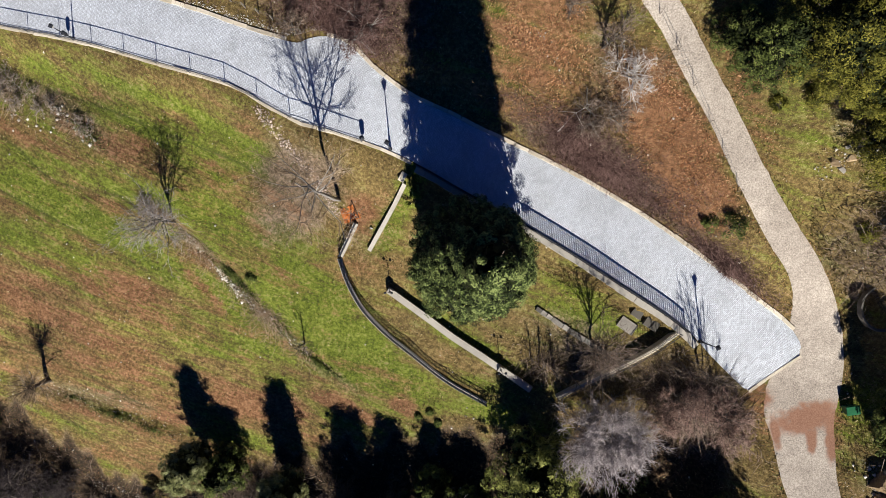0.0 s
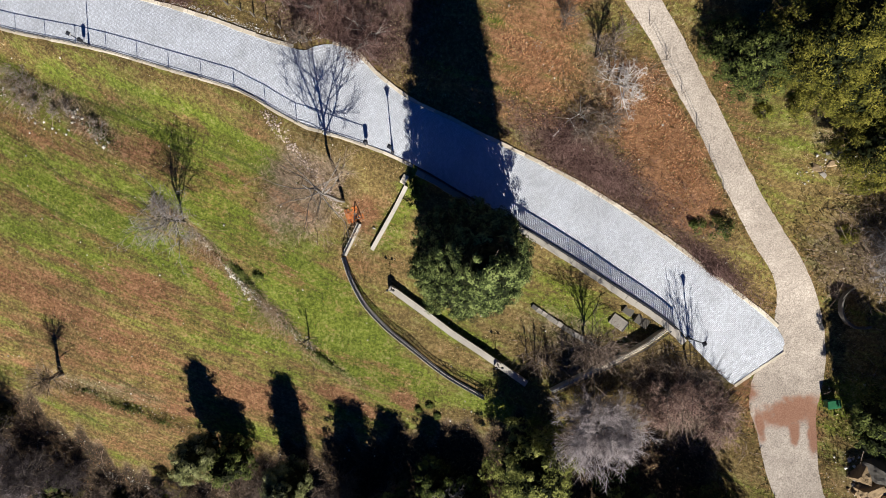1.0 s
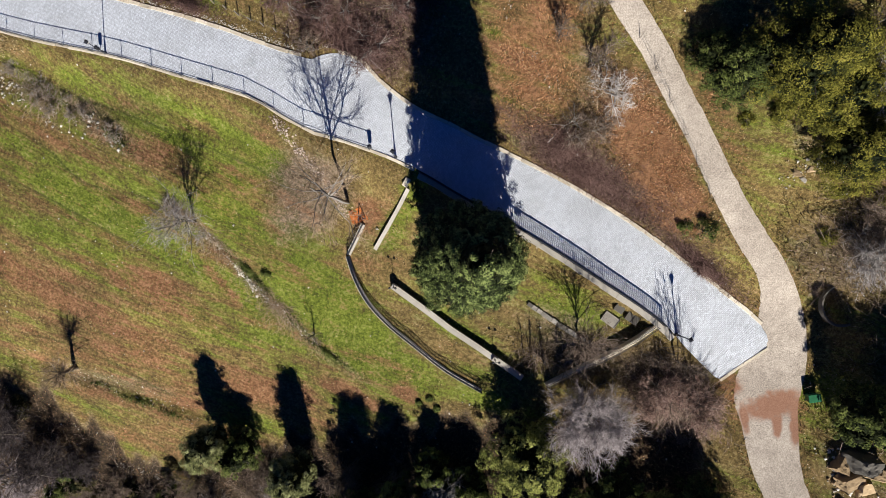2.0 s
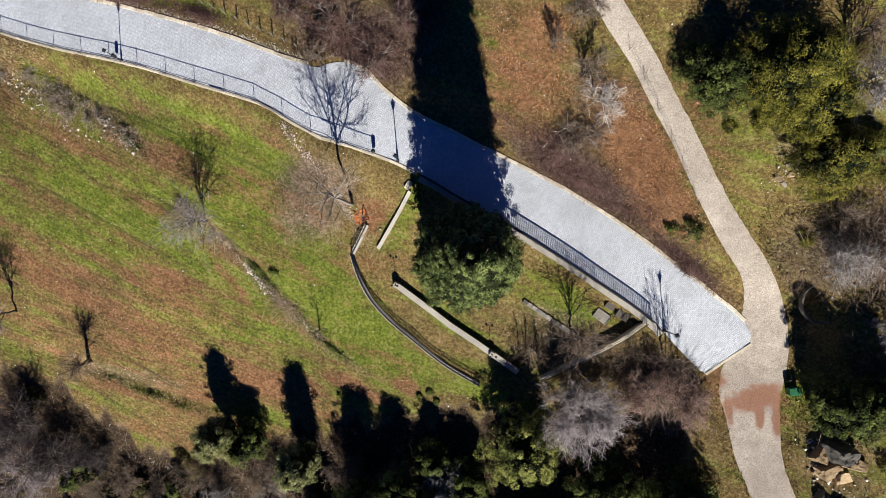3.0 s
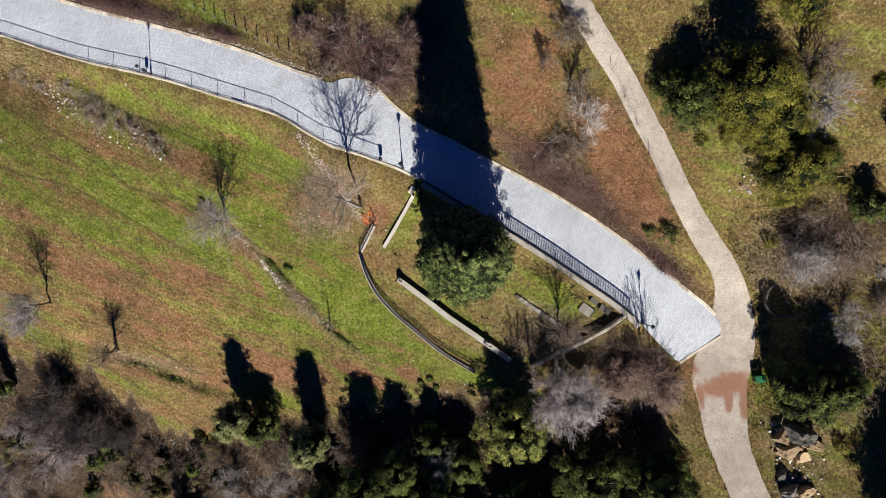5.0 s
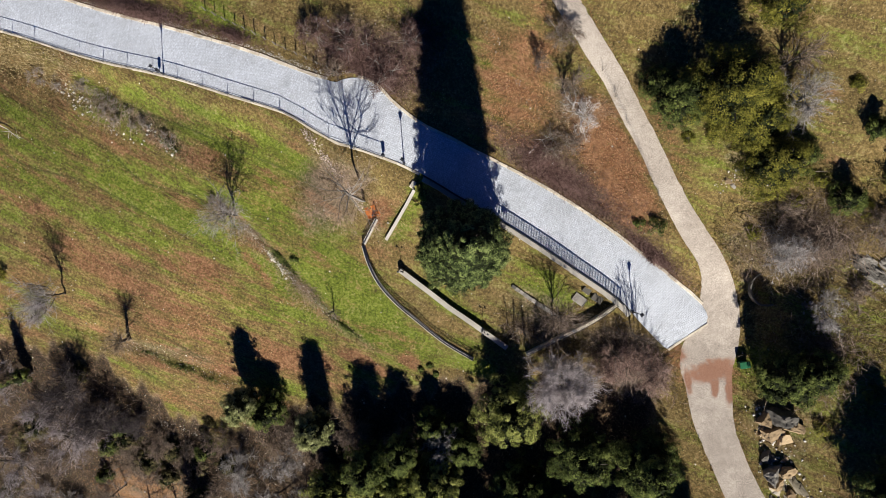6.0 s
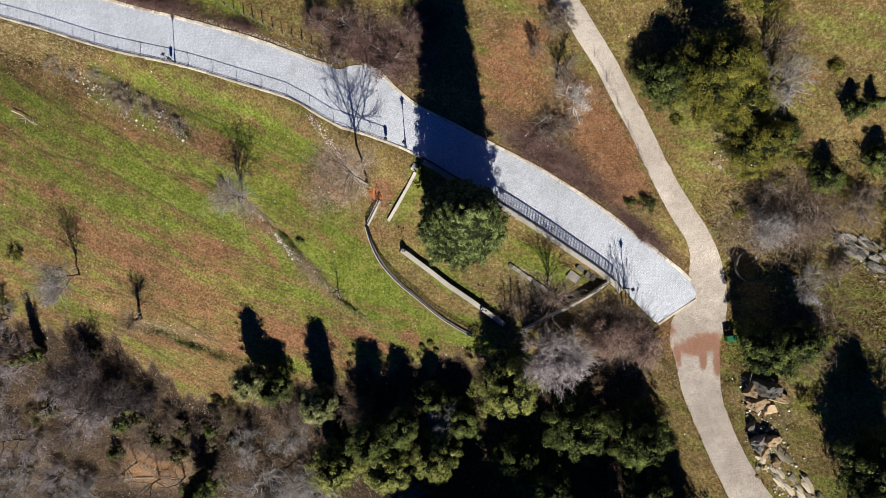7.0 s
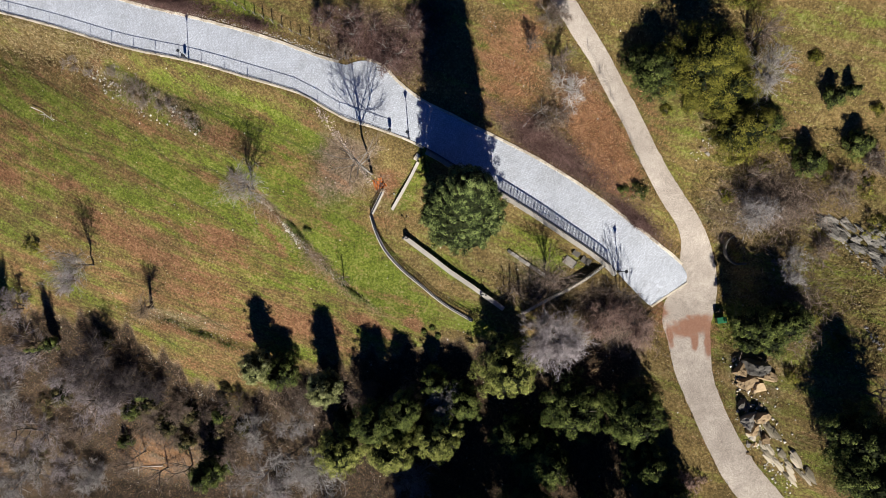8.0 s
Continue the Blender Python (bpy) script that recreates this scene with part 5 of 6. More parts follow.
EVERGREENS = (
    ("small_pine", PALE_PINE, False, "young pale green pine at the field's foot", ((-24.1, -20.4, 9.5, 2.0), (-15.0, -23.0, 10.5, 2.1))),
    ("pine", DARK_GREEN, True, "dark green pine at the wood's edge", ((-32.9, -36.8, 11.0, 2.6), (22.5, -24.4, 8.5, 4.0), (13.0, -31.0, 8.0, 3.4), (24.0, -29.6, 7.5, 2.8), (26.5, -34.0, 9.0, 3.0))),
    ("pine", FRESH_GREEN, False, "broad yellow-green pine in the wood below the garden", ((-13.2, -31.6, 9.0, 3.3), (-6.3, -30.5, 9.5, 3.4), (-0.2, -28.3, 9.5, 3.1))),
    ("pine", FRESH_GREEN, False, "tall light green pine below the garden wall", ((8.0, -19.3, 7.8, 3.9),)),
    ("pine", DARK_GREEN, False, "dark green broad-crowned pine in the wood", ((2.8, -24.0, 6.0, 2.6), (-0.6, -21.8, 5.5, 1.9), (-21.4, -21.6, 6.5, 2.4), (-8.2, -26.8, 11.5, 2.8), (-4.5, -25.0, 9.0, 2.5), (9.6, -28.0, 6.0, 3.4), (15.9, -23.6, 7.5, 3.8), (3.7, -41.4, 14.0, 5.2), (-2.5, -42.9, 14.0, 5.2), (10.3, -38.6, 13.0, 4.8), (19.0, -37.5, 12.0, 4.2), (25.5, -40.0, 11.0, 4.0))),
    ("juniper", OLIVE_GREEN, True, "broad olive green juniper on the upper slope", ((26.2, 13.8, 11.0, 4.3), (28.8, 11.6, 8.0, 3.3), (30.9, 7.5, 8.0, 3.3), (29.8, 22.0, 7.0, 3.2))),
    ("juniper", DARK_GREEN, True, "dark green juniper on the upper slope", ((22.4, 13.6, 8.0, 2.9), (20.8, 15.4, 4.5, 1.9), (34.0, 8.6, 3.0, 1.8), (39.3, 10.7, 3.4, 1.2), (40.9, 11.2, 3.0, 0.7), (38.1, 4.5, 4.0, 1.7), (42.4, 6.2, 3.5, 1.6))),
    ("evergreen_bush", DARK_GREEN, False, "dense evergreen bush beside the lane", ((34.5, -13.0, 7.6, 2.3), (36.9, -12.4, 7.2, 2.2), (34.6, -14.9, 3.6, 1.7), (36.6, -14.7, 3.2, 1.8), (38.6, -12.2, 4.5, 1.6))),
    ("small_bush", DARK_GREEN, False, "small dark bush on the edge between field strips", ((-17.4, -2.6, 0.4, 0.45), (-2.3, -15.4, 0.35, 0.22), (-0.4, -15.9, 0.35, 0.25), (-1.2, -14.9, 0.3, 0.2), (21.8, 1.6, 1.6, 1.0), (20.6, 2.0, 1.0, 0.6))),
    ("small_bush", OLIVE_GREEN, False, "small olive bush in the grass of the bank", ((24.3, 10.5, 0.9, 0.6), (26.4, 10.7, 1.2, 0.8), (31.5, 1.3, 1.0, 0.8), (28.0, 13.8, 1.0, 0.7), (36.0, -14.8, 1.6, 1.4), (38.2, -13.4, 1.4, 1.2), (44.0, 2.0, 1.6, 1.2), (45.5, -2.0, 1.5, 1.3), (36.2, 6.4, 0.9, 0.8), (34.8, 4.2, 0.8, 0.7), (40.2, 3.6, 1.2, 1.0), (43.8, 9.6, 0.8, 0.7), (37.6, 14.8, 0.7, 0.8), (41.6, -11.5, 1.2, 1.1), (43.5, -14.8, 1.0, 1.0), (39.6, -18.6, 0.9, 0.9), (-56.2, -5.2, 1.5, 1.0))),
    ("pine", DARK_GREEN, True, "dark green pine on the stony slope", ((44.2, -24.2, 10.0, 3.4), (45.0, -28.2, 9.0, 3.8))),
    ("scrub_bush", DULL_OLIVE, False, "scrubby half-bare bush with dull olive leaves in the lower wood", ((-39.7, -30.9, 3.0, 2.2), (-36.0, -29.0, 2.4, 1.8), (-42.6, -27.6, 2.6, 1.9), (-33.2, -31.6, 2.6, 1.8), (-56.0, -26.8, 2.6, 2.0), (-64.0, -37.5, 2.0, 2.2), (-37.5, -33.4, 2.4, 1.6), (-59.0, -28.4, 2.0, 1.8), (-30.4, -25.4, 1.6, 1.2), (-28.4, -30.6, 2.4, 1.6), (-13.0, -27.4, 2.4, 1.6), (-47.6, -18.0, 2.2, 1.4))),
    ("ivy_tree", DARK_GREEN, True, "tree trunk overgrown with dark ivy in the lower wood", ((-55.2, -18.9, 8.5, 1.1), (-61.5, -13.8, 6.5, 1.0), (-44.8, -28.6, 4.5, 1.6), (-47.5, -34.0, 3.0, 1.2), (-31.0, -28.6, 4.0, 1.3), (-42.6, -26.0, 4.0, 1.2))),
)
seed = 100
for nm, material, cone, label, places in EVERGREENS:
    for x, y, h, r in places:
        seed += 1
        evergreen(nm, x, y, h, r, material, label, "bush" if "bush" in nm else "tree", seed, cone, leaf=(0.34, 0.06) if nm == "small_pine" else (0.17, 0.075) if nm == "juniper" else (0.22, 0.10) if h > 2 else (0.16, 0.08), density=1.5 if nm in ("small_pine", "juniper") else 1.0)

DENSE, OPEN_CROWN = (12, 10, 9), (12, 9, 7)
BARE = (
    ("sapling", BROWN_TWIG, BARK, "thin leafless sapling in the garden", (5, 3, 2), 0.4, 1, ((10.8, -10.8, 4.8, 1.0), (8.3, -10.2, 4.6, 0.9), (9.4, -10.4, 4.2, 0.9), (7.6, -9.4, 3.4, 0.7), (-12.9, -8.8, 4.4, 1.3))),
    ("sapling", BROWN_TWIG, BARK, "slender leafless sapling below the road's railing", (6, 3, 2), 0.34, 3, ((19.3, -8.9, 6.0, 1.7), (20.6, -9.6, 6.4, 1.8), (18.0, -9.4, 5.0, 1.4), (21.6, -10.4, 5.0, 1.4))),
    ("pollard", TAN_TWIG, BARK, "pollarded tree with a stout trunk and a brush of tan twigs", (44, 5, 3), 0.32, 1, ((-40.1, -13.3, 7.2, 2.8), (-55.0, -18.6, 10.0, 1.5), (-61.3, -13.6, 8.0, 1.6))),
    ("thicket", ROSE_TWIG, BARK, "dense thicket of reddish bare stems beside the road", (11, 9, 8), 0.55, 5, ((20.0, -11.8, 4.4, 3.2), (22.4, -13.8, 4.0, 2.8), (18.2, -13.6, 3.8, 2.2), (29.4, -31.4, 1.6, 1.8), (28.2, -33.2, 1.6, 1.6))),
    ("bare_tree", MAUVE_TWIG, BARK, "leafless mauve-grey tree in the lower wood", DENSE, 0.58, 2, ((-58.5, -20.5, 7.0, 4.8), (-50.5, -27.5, 8.0, 5.8), (-62.0, -33.8, 7.0, 5.5), (-52.3, -9.6, 3.0, 2.6), (-59.0, -13.9, 5.0, 3.0))),
    # blackish crowns that also stand for the mauve tree's shadow
    ("bare_tree", DARK_TWIG, BARK, "leafless dark tree with dense blackish twigs at the wood's edge", (14, 11, 10), 0.58, 3, ((-49.0, -20.4, 7.0, 4.2), (-45.0, -23.6, 6.5, 3.6), (-41.2, -25.2, 4.5, 2.6))),
    ("bare_tree", GREY_TWIG, GREY_BARK, "leafless pale grey tree in the lower wood", DENSE, 0.58, 2, ((-22.5, -34.5, 7.0, 7.0), (-16.5, -36.8, 7.0, 5.0), (-25.6, -30.4, 6.0, 3.4), (-2.4, -35.3, 7.0, 3.8), (0.7, -24.3, 6.5, 2.8), (-67.3, -41.7, 7.0, 5.0), (-55.5, -41.5, 6.0, 4.0))),
    ("thicket", BROWN_TWIG, BARK, "brown thicket of bare stems at the wood's edge", (11, 9, 7), 0.55, 4, ((-37.0, -27.0, 3.5, 3.2), (-42.5, -30.0, 4.5, 3.6), (-4.3, -23.7, 4.5, 2.5), (-34.0, -30.5, 4.0, 3.0), (-29.0, -27.0, 3.5, 2.4), (-10.3, -24.1, 5.0, 2.5), (-55.0, -32.5, 4.0, 3.0), (-18.0, -25.5, 4.0, 2.6), (-39.5, -32.5, 3.5, 2.6))),
    ("bare_tree", GREY_TWIG, GREY_BARK, "leafless grey tree on the upper slope", DENSE, 0.58, 2, ((32.9, 13.2, 6.0, 3.2), (34.7, -0.5, 4.5, 3.8), (38.5, -6.1, 3.6, 2.6))),
    ("bare_tree", BROWN_TWIG, BARK, "dark leafless tree on the upper slope", OPEN_CROWN, 0.45, 1, ((31.2, 16.5, 6.5, 2.2), (46.3, -20.1, 6.5, 2.4), (11.9, 15.0, 6.0, 2.2), (33.0, 3.4, 3.6, 1.6), (-12.2, 17.9, 4.6, 1.5), (9.4, 17.6, 4.0, 1.4))),
    ("bare_tree", BROWN_TWIG, BARK, "leafless dark tree over fallen leaves in the lower wood", (8, 6, 4), 0.6, 1, ((-41.8, -38.6, 7.5, 4.2), (-37.4, -37.6, 6.5, 3.4), (-45.0, -36.0, 6.0, 3.0))),
    ("bare_tree", WHITE_TWIG, WHITE_TWIG, "leafless tree with bleached white branches on the bank", (8, 7, 5), 0.6, 3, ((13.2, 13.2, 4.0, 2.8),)),
    ("thicket", RED_TWIG, GREY_BARK, "low thicket of brown stems beside the road", (11, 9, 7), 0.55, 5, ((-6.6, 18.4, 2.6, 3.0), (-10.0, 21.0, 2.8, 3.0), (-3.9, 20.8, 2.6, 2.4), (-14.5, 22.5, 2.6, 2.4))),
    ("thicket", BROWN_TWIG, GREY_BARK, "low grey-brown thicket on the stony slope", (11, 9, 7), 0.55, 4, ((41.8, 1.9, 3.0, 2.5), (12.0, 10.2, 2.2, 2.6), (11.5, 20.0, 3.0, 2.0), (43.5, 4.5, 2.4, 2.2), (37.5, -1.0, 2.4, 2.2), (41.0, -5.0, 2.0, 2.0))),
    ("thicket", DRY_TWIG, GREY_BARK, "low grey-brown bramble thicket among rubble in the field", (8, 6, 5), 0.6, 4, ((-40.8, 15.8, 1.4, 2.0), (-38.6, 14.3, 1.2, 1.9), (-36.6, 13.0, 1.0, 1.6), (-33.0, 11.2, 1.0, 1.4), (-43.6, 17.6, 1.5, 1.3), (-50.2, 19.6, 1.5, 1.8), (-47.6, 18.6, 1.0, 1.2), (-26.6, 3.9, 1.2, 1.3))),
)
for nm, twig, bark, label, kids, spread, stems, places in BARE:
    for x, y, h, r in places:
        seed += 1
        bare_tree(nm, x, y, h, r, twig, bark, label, "thicket" if nm == "thicket" else "tree", seed, kids, spread, stems, thick=0.05 * h if nm == "pollard" else 0.008 * h if "slender" in label else None, bole=0.42 if nm == "pollard" else 0.22, limb=0.13 if nm == "pollard" else 0.52, stout=1.15 if h > 5 and "wood" in label else 1.0)


# more of the lower wood: copies of a few grown trees, turned and scaled
WOOD_TREES = [bare_tree("bare_tree", x, y, h, r, twig, BARK, "leafless tree of the lower wood with fine tangled twigs", "tree", 900 + i, (12, 9, 7), 0.55, 2, group="trees of the lower wood")
              for i, (x, y, h, r, twig) in enumerate(((-54.5, -24.5, 6.0, 3.4, MAUVE_TWIG), (-65.0, -27.0, 7.0, 4.0, GREY_TWIG), (-29.5, -33.5, 5.0, 3.0, BROWN_TWIG), (-20.0, -29.0, 5.5, 3.2, GREY_TWIG), (-47.5, -38.5, 5.0, 3.0, BROWN_TWIG)))]
wood_rng = random.Random(17)
for k in range(14):
    x = wood_rng.uniform(-74, -10)
    y = wood_rng.uniform(-48, -39)
    if -46 < x < -33 and -42 < y < -32:
        continue
    copy_thing(wood_rng.choice(WOOD_TREES), pose(x, y, gz(x, y) - 0.05, 0, 0, wood_rng.uniform(0, 360)) @ Matrix.Diagonal([wood_rng.uniform(0.7, 1.15)] * 3 + [1]))


def fallen_trunk(a, b, thick, label):
    """A bleached dead trunk lying on the ground, with stubs of limbs."""
    rng = np.random.default_rng(4)
    root = thing("fallen_trunk", label, "log", at=(a[0], a[1], gz(*a) + 0.3))
    q = (b[0] - a[0], b[1] - a[1], gz(*b) - gz(*a))
    part("trunk", tubes("trunk", [(0, 0, 0, q[0] * 0.5, q[1] * 0.5 + 0.3, q[2] * 0.5, thick, thick * 0.7), (q[0] * 0.5, q[1] * 0.5 + 0.3, q[2] * 0.5, *q, thick * 0.7, thick * 0.25)], WHITE_TWIG), root)
    stubs = []
    for k in range(7):
        f = rng.uniform(0.3, 0.95)
        d = rng.normal(0, 1, 3) * (0.9, 0.9, 0.3)
        stubs.append((q[0] * f, q[1] * f + 0.2, q[2] * f, q[0] * f + d[0], q[1] * f + 0.2 + d[1], q[2] * f + abs(d[2]) + 0.2, thick * 0.4, 0.02))
    tagged(part("branch_stubs", spikes("branch_stubs", stubs, WHITE_TWIG), root), kind="stuff")


fallen_trunk((-42.5, -38.3), (-50.0, -40.0), 0.11, "bleached dead tree trunk fallen on the wood's floor")
fallen_trunk((9.0, 9.2), (11.2, 11.0), 0.09, "bleached dead trunk lying among brambles on the bank")
fallen_trunk((-55.8, 13.5), (-52.2, 11.4), 0.075, "bleached broken branch lying in the field's grass")


# ---- undergrowth and scatter ----
def scrub(name, regions, material, label, seed, size=(0.4, 1.1), rise=0.6, thick=0.018, wood=False):
    """Arching bare stems over patches of the plan: x, y, rx, ry, turn, count."""
    rng = np.random.default_rng(seed)
    xs, ys, ls = [], [], []
    for cx, cy, rx, ry, turn, count in regions:
        a, q = rng.uniform(0, 2 * math.pi, count), np.abs(rng.normal(0, 0.62, count))
        u, v = rx * q * np.cos(a), ry * q * np.sin(a)
        c, s = math.cos(radians(turn)), math.sin(radians(turn))
        xs.append(cx + u * c - v * s)
        ys.append(cy + u * s + v * c)
    x, y = np.concatenate(xs), np.concatenate(ys)
    keep = np.minimum(near_line(PAVED_LINE, x, y)[0], near_line(LANE_LINE, x, y)[0]) > 0.35
    if wood:
        keep &= ((y < wood_edge(x) + rng.uniform(-1.5, 0.6, len(x))) | (x > 6)) & (((x + 40.5) / 6.5) ** 2 + ((y + 37) / 4) ** 2 > 1)
    x, y = x[keep], y[keep]
    n = len(x)
    z = ground_z(x, y)
    L = rng.uniform(*size, n)
    a = rng.uniform(0, 2 * math.pi, n)
    up = rng.uniform(0.15, 1.0, n) * rise
    mx, my, mz = x + 0.45 * L * np.cos(a), y + 0.45 * L * np.sin(a), z + L * up
    b = a + rng.uniform(-0.7, 0.7, n)
    ex, ey, ez = mx + 0.55 * L * np.cos(b), my + 0.55 * L * np.sin(b), mz + L * up * rng.uniform(-0.4, 0.7, n)
    r = np.full(n, thick)
    rows = np.concatenate([np.stack([x, y, z - 0.05, mx + 0.1 * L, my, mz + 0.1, r * 1.3, r], 1), np.stack([mx, my, mz, ex, ey, ez, r, r], 1)])
    tagged(new(name, spikes(name, rows, material)), label, "undergrowth", kind="stuff")


scrub("brambles", ((-36.5, 26.2, 8.5, 1.3, -16, 7000), (-24, 22.6, 3.5, 0.8, -18, 900), (-8, 18.5, 6.5, 3.2, -25, 9000), (12.5, 6.6, 8.5, 1.9, -33, 9000), (22.5, -1.6, 5, 1.2, -42, 4200), (10.5, 8.8, 2.6, 2.2, 0, 2500), (-2.5, 21.5, 3, 3, 0, 2000)), RED_TWIG, "tangle of reddish brown brambles on the bank above the road", 31)
scrub("low_brambles", ((-19.6, -2.2, 3.2, 0.4, -46, 800), (-14.8, -7.6, 2.6, 0.35, -42, 350), (-11.3, -10.8, 3.6, 0.3, -33, 500), (-33.4, -17.0, 2.4, 0.4, -14, 170), (-29.6, -18.4, 2.0, 0.5, -20, 130), (-32.6, 10.8, 1.8, 0.6, -40, 350), (-38.0, -15.2, 2.4, 0.3, -16, 60)), DARK_GREEN, "low dark green brambles on the edges of the field", 34, (0.2, 0.6), 0.5, 0.03)
scrub("brushwood", ((-50, -24, 20, 8, -12, 1500), (-18, -26, 12, 5, 0, 2200), (-36, -36, 32, 7, 0, 1800), (20.8, -13.6, 3.6, 2.4, -35, 2600), (36, 0.5, 5, 4, 0, 3500), (9, -9.8, 2.5, 1.0, -35, 160), (39.5, -11, 4, 5, 0, 1200)), BROWN_TWIG, "brown brushwood on the wood's floor", 32, (0.8, 2.6), 0.6, 0.024, True)
scrub("dead_branches", ((-22.5, 0.6, 4.5, 0.6, -46, 420), (-16.3, -6.2, 5.0, 0.8, -42, 560), (-40.5, 14.8, 4.0, 1.4, -32, 500), (-11.4, 6.0, 3.0, 2.4, -40, 260), (-33.6, 11.6, 2.6, 1.0, -35, 80), (-38.5, 14.6, 3.0, 1.2, -30, 60), (14, 13, 3, 2, 0, 300), (-26.5, 3.4, 1.6, 1.0, -30, 250)), TAN_TWIG, "bleached dead branches lying in the grass", 33, (0.8, 3.0), 0.22, 0.018)


def scatter(name, count, region, material, label, seed, size, kind_of, weight=None, gap=0.4):
    """Tufts, leaves or stones over the plan, thinned by weight(x, y) and kept off the roads."""
    rng = np.random.default_rng(seed)
    x0, x1, y0, y1 = region
    x, y = rng.uniform(x0, x1, count), rng.uniform(y0, y1, count)
    keep = np.minimum(near_line(PAVED_LINE, x, y)[0], near_line(LANE_LINE, x, y)[0]) > gap
    if weight:
        keep &= rng.uniform(0, 1, count) < weight(x, y)
    x, y = x[keep], y[keep]
    n = len(x)
    z = ground_z(x, y)
    c = np.stack([x, y, z], 1)
    if kind_of == "blade":
        a = rng.uniform(0, 2 * math.pi, n)
        L = rng.uniform(*size, n)
        lean = np.stack([np.cos(a) * rng.uniform(0.2, 1.0, n), np.sin(a) * rng.uniform(0.2, 1.0, n), np.ones(n)], 1) * L[:, None]
        w = np.stack([-np.sin(a), np.cos(a), 0 * a], 1) * (0.16 * L[:, None] + 0.01)
        verts = np.stack([c - w, c + w, c + lean], 1).reshape(-1, 3)
        me = fast_mesh(name, verts, np.arange(n * 3).reshape(-1, 3), material)
    elif kind_of == "leaf":
        c[:, 2] += 0.05
        me = leaf_mesh(name, c, np.tile([[0.0, 0, 1.6]], (n, 1)), sum(size) / 2, sum(size) / 3, material, rng)
    else:
        s = rng.uniform(0, 1, n)[:, None] ** 3 * (size[1] - size[0]) + size[0]
        unit = np.array([(1, 0, 0), (0, 1, 0), (-1, 0, 0), (0, -1, 0), (0, 0, 0.8), (0, 0, -0.6)])
        verts = (c[:, None] + np.array([0, 0, 0.03]) + (unit[None] + rng.uniform(-0.25, 0.25, (n, 6, 3))) * s[:, None]).reshape(-1, 3)
        f = np.array([(0, 1, 4), (1, 2, 4), (2, 3, 4), (3, 0, 4), (1, 0, 5), (2, 1, 5), (3, 2, 5), (0, 3, 5)])
        me = fast_mesh(name, verts, (np.arange(n)[:, None, None] * 6 + f[None]).reshape(-1, 3), material)
    tagged(new(name, me), label, "ground cover", kind="stuff")


def near_segment(x, y, a, b, wide):
    """A weight that falls off beside the line from a to b."""
    dx, dy = b[0] - a[0], b[1] - a[1]
    u = np.clip(((x - a[0]) * dx + (y - a[1]) * dy) / (dx * dx + dy * dy), 0, 1)
    return np.exp(-(np.hypot(x - a[0] - u * dx, y - a[1] - u * dy) / wide) ** 2)


ALL = (-66, 52, -44, 32)
scatter("grass", 200000, ALL, GRASS, "short green grass over field, lawn and bank", 41, (0.06, 0.17), "blade", lambda x, y: 0.15 + 0.75 * zones(x, y)[1])
scatter("dry_grass", 170000, ALL, STRAW, "dry straw-coloured grass over the slopes", 42, (0.08, 0.22), "blade", lambda x, y: np.where(x < -5, 0.16, 0.75))
scatter("fallen_leaves", 100000, ALL, LEAVES, "fallen brown leaves on the banks and lawn", 43, (0.06, 0.13), "leaf", lambda x, y: np.clip(zones(x, y)[2] * 0.42 + 0.12 * zones(x, y)[0] * (x > 0), 0, 1))
scatter("bracken", 170000, (2, 28, -2, 30), BRACKEN, "orange-brown dead bracken on the slope between road and lane", 53, (0.07, 0.16), "blade", lambda x, y: np.clip(1.3 * (zones(x, y)[0] - 0.2), 0, 1))
scatter("pebbles", 9000, ALL, WHITE_STONE, "small white stones scattered in the grass", 44, (0.025, 0.13), "stone", lambda x, y: 0.05 + 0.5 * zones(x, y)[2])
scatter("rubble", 2800, (-48, -30, 8, 21), WHITE_STONE, "white rubble below the road", 45, (0.04, 0.22), "stone", lambda x, y: np.maximum(near_segment(x, y, (-46.5, 17.6), (-43.2, 15.2), 0.9), np.maximum(near_segment(x, y, (-35.0, 12.4), (-32.0, 9.8), 0.55), 0.3 * near_segment(x, y, (-42.0, 14.2), (-36.0, 10.8), 0.8))))
scatter("bank_rubble", 900, (26, 33, 3, 11), WHITE_STONE, "pale broken stones in the dry grass of the bank", 52, (0.03, 0.14), "stone", lambda x, y: np.maximum(near_segment(x, y, (28.0, 6.0), (30.8, 7.4), 0.7), 0.7 * near_segment(x, y, (30.6, 8.6), (31.6, 5.2), 0.5)))
scatter("scree", 1500, (31, 41, -33, -17), WHITE_STONE, "broken pale stones round the outcrop", 46, (0.03, 0.22), "stone", lambda x, y: np.exp(-((x - 34.8 + 0.28 * (y + 18)) / 1.9) ** 2))
scatter("tall_straw", 40000, (-64, -40, 14, 27), STRAW, "tall pale dry grass on the verge below the road", 51, (0.12, 0.34), "blade", lambda x, y: near_segment(x, y, (-63.0, 25.0), (-45.0, 19.6), 2.2))
scatter("heath", 60000, (28, 52, -18, 8), BROWN_HEATH, "rough brown and olive heath over the stony slope", 47, (0.10, 0.30), "blade", lambda x, y: 0.5 + 0.5 * np.sin(x * 0.7 + 2 * np.sin(y * 0.5)) * np.sin(y * 0.6 + 1.3))


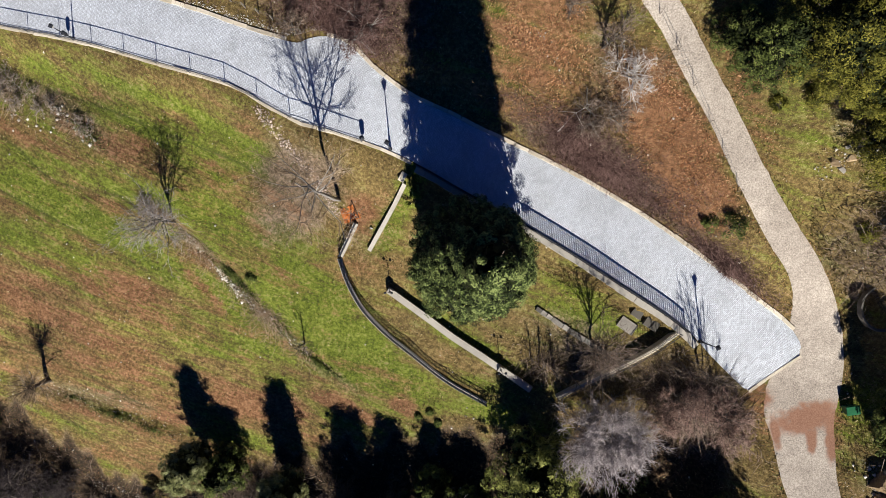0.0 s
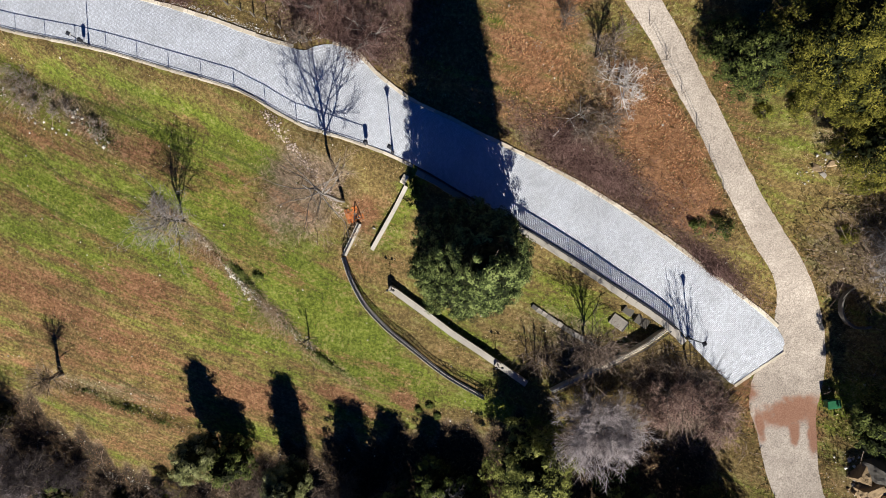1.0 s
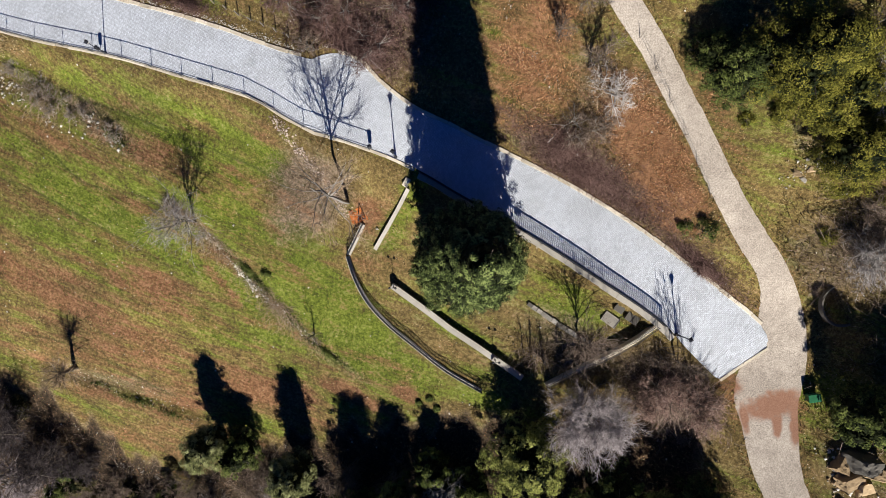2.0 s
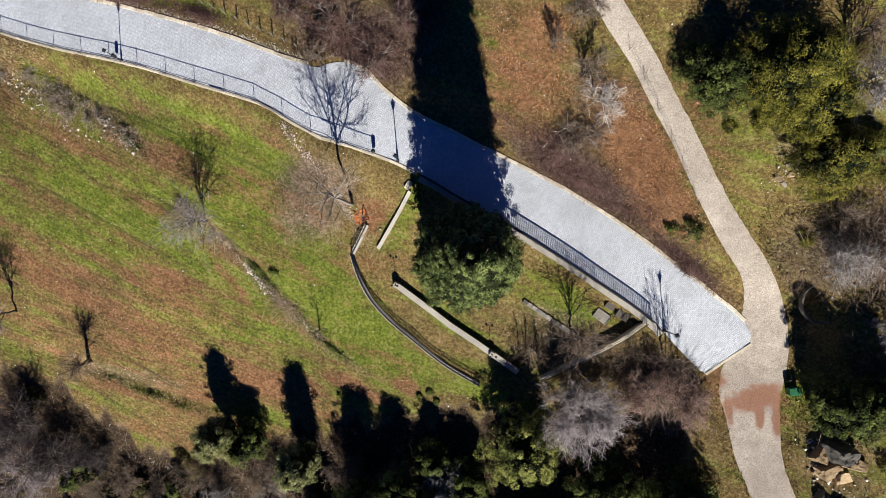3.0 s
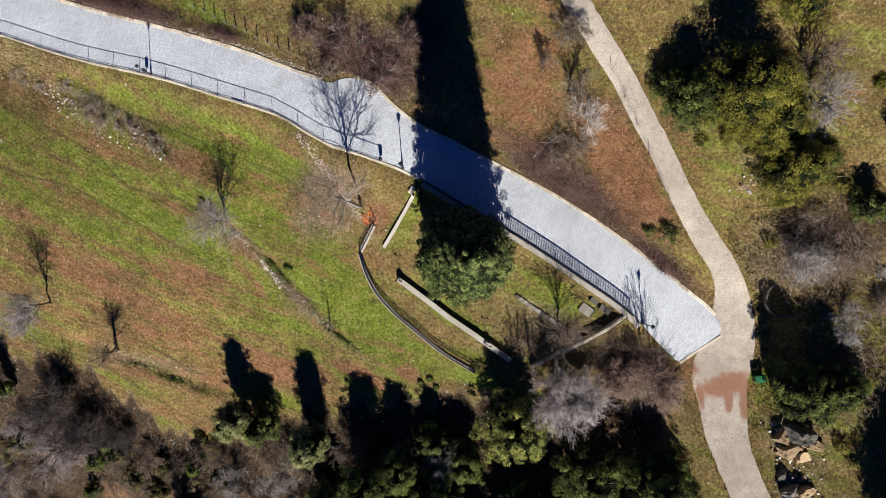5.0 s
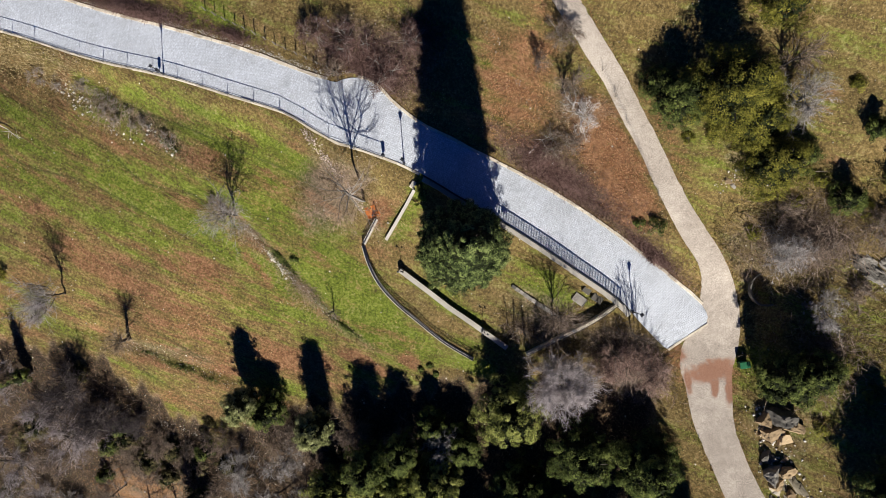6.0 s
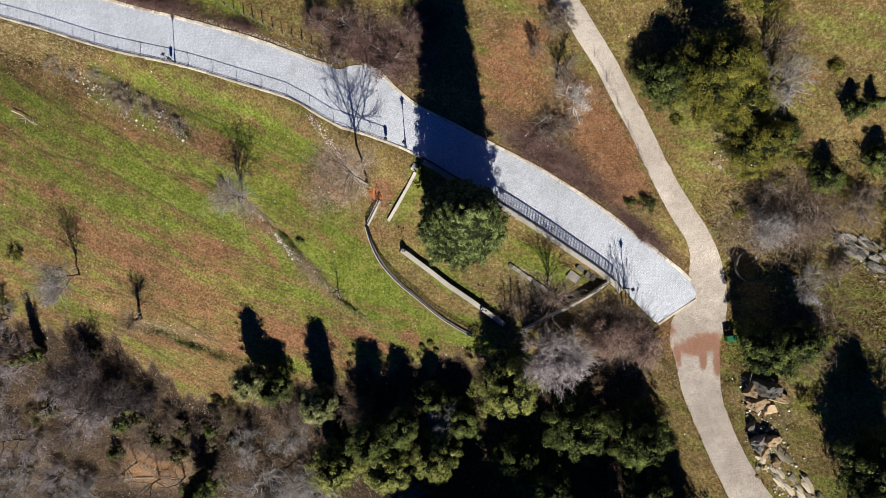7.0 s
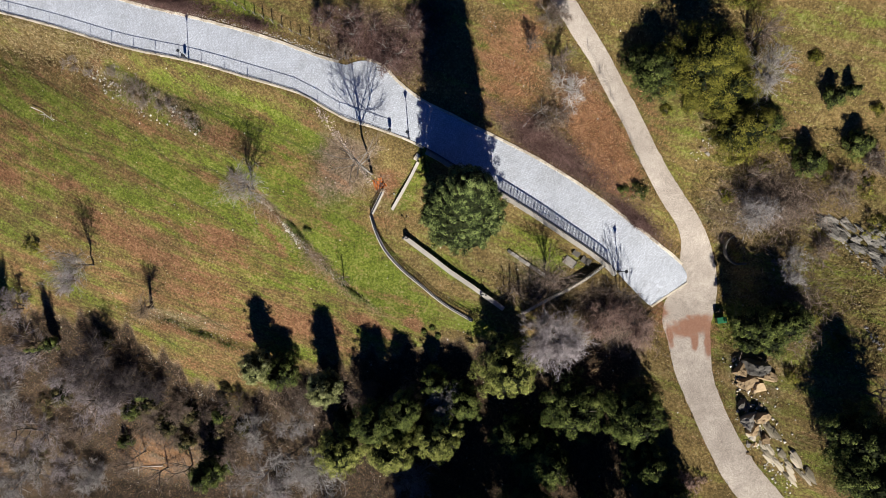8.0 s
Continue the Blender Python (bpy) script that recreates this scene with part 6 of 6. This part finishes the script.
scatter("stone_trail", 9000, (-17, -8, 2, 13), PINK_STONE, "trail of pinkish broken stone from the road to the garden", 48, (0.03, 0.13), "stone", lambda x, y: near_segment(x, y, (-15.4, 11.8), (-9.0, 3.2), 0.42))
scatter("stone_edging", 26000, (-28, -11, -11, 6), WHITE_STONE, "line of small pale stones on the edge between field strips", 49, (0.04, 0.19), "stone", lambda x, y: np.maximum(near_segment(x, y, (-23.2, 1.0), (-18.6, -4.4), 0.20), 0.45 * near_segment(x, y, (-19.5, -3.4), (-12.8, -9.6), 0.30)))
scatter("field_stones", 5000, (-42, -22, -20, -10), WHITE_STONE, "pale stones along the ditch at the field's foot", 50, (0.02, 0.10), "stone", lambda x, y: 0.3 * near_segment(x, y, (-42.0, -13.0), (-27.0, -18.6), 0.8))
scatter("gravel", 110000, (-64, -9, 15, 34), GRIT, "pale grey grit on the shoulder above the setts", 54, (0.025, 0.07), "stone", lambda x, y: (near_line(PAVED_LINE, x, y)[1] > 0) * np.exp(-((near_line(PAVED_LINE, x, y)[0] - 0.5) / 0.28) ** 2))
scatter("edge_stones", 3000, (-40, -26, -30, -22), WHITE_STONE, "cream stones where the field ends at the wood", 55, (0.03, 0.12), "stone", lambda x, y: 0.5 * near_segment(x, y, (-38.0, -24.8), (-30.0, -27.6), 0.6))
scatter("bank_stones", 2600, (0, 14, 10, 26), WHITE_STONE, "thin line of pale stones down the bank above the road", 56, (0.03, 0.11), "stone", lambda x, y: 0.8 * np.maximum(near_segment(x, y, (3.6, 22.6), (6.4, 18.8), 0.3), 0.7 * near_segment(x, y, (7.2, 16.8), (9.8, 13.2), 0.4)))
scatter("leaf_carpet", 16000, (-52, -34, -42, -31), LEAVES, "carpet of fallen salmon-brown leaves on the wood's floor", 57, (0.08, 0.16), "leaf", lambda x, y: zone_blob(x, y, -42.8, -36.3, 6.0, 3.2, 5))
scatter("lane_litter", 60000, (6, 38, -32, 30), LEAVES, "brown fallen leaves gathered along the edges of the lane", 58, (0.06, 0.13), "leaf", lambda x, y: np.exp(-np.clip(near_line(LANE_LINE, x, y)[0], 0, 9) / 0.35), gap=0.02)
scatter("lane_grass", 60000, (6, 38, -32, 30), BROWN_HEATH, "rough brown and olive grass growing over the edges of the lane", 59, (0.1, 0.3), "blade", lambda x, y: np.exp(-np.clip(near_line(LANE_LINE, x, y)[0], 0, 9) / 0.3), gap=0.02)
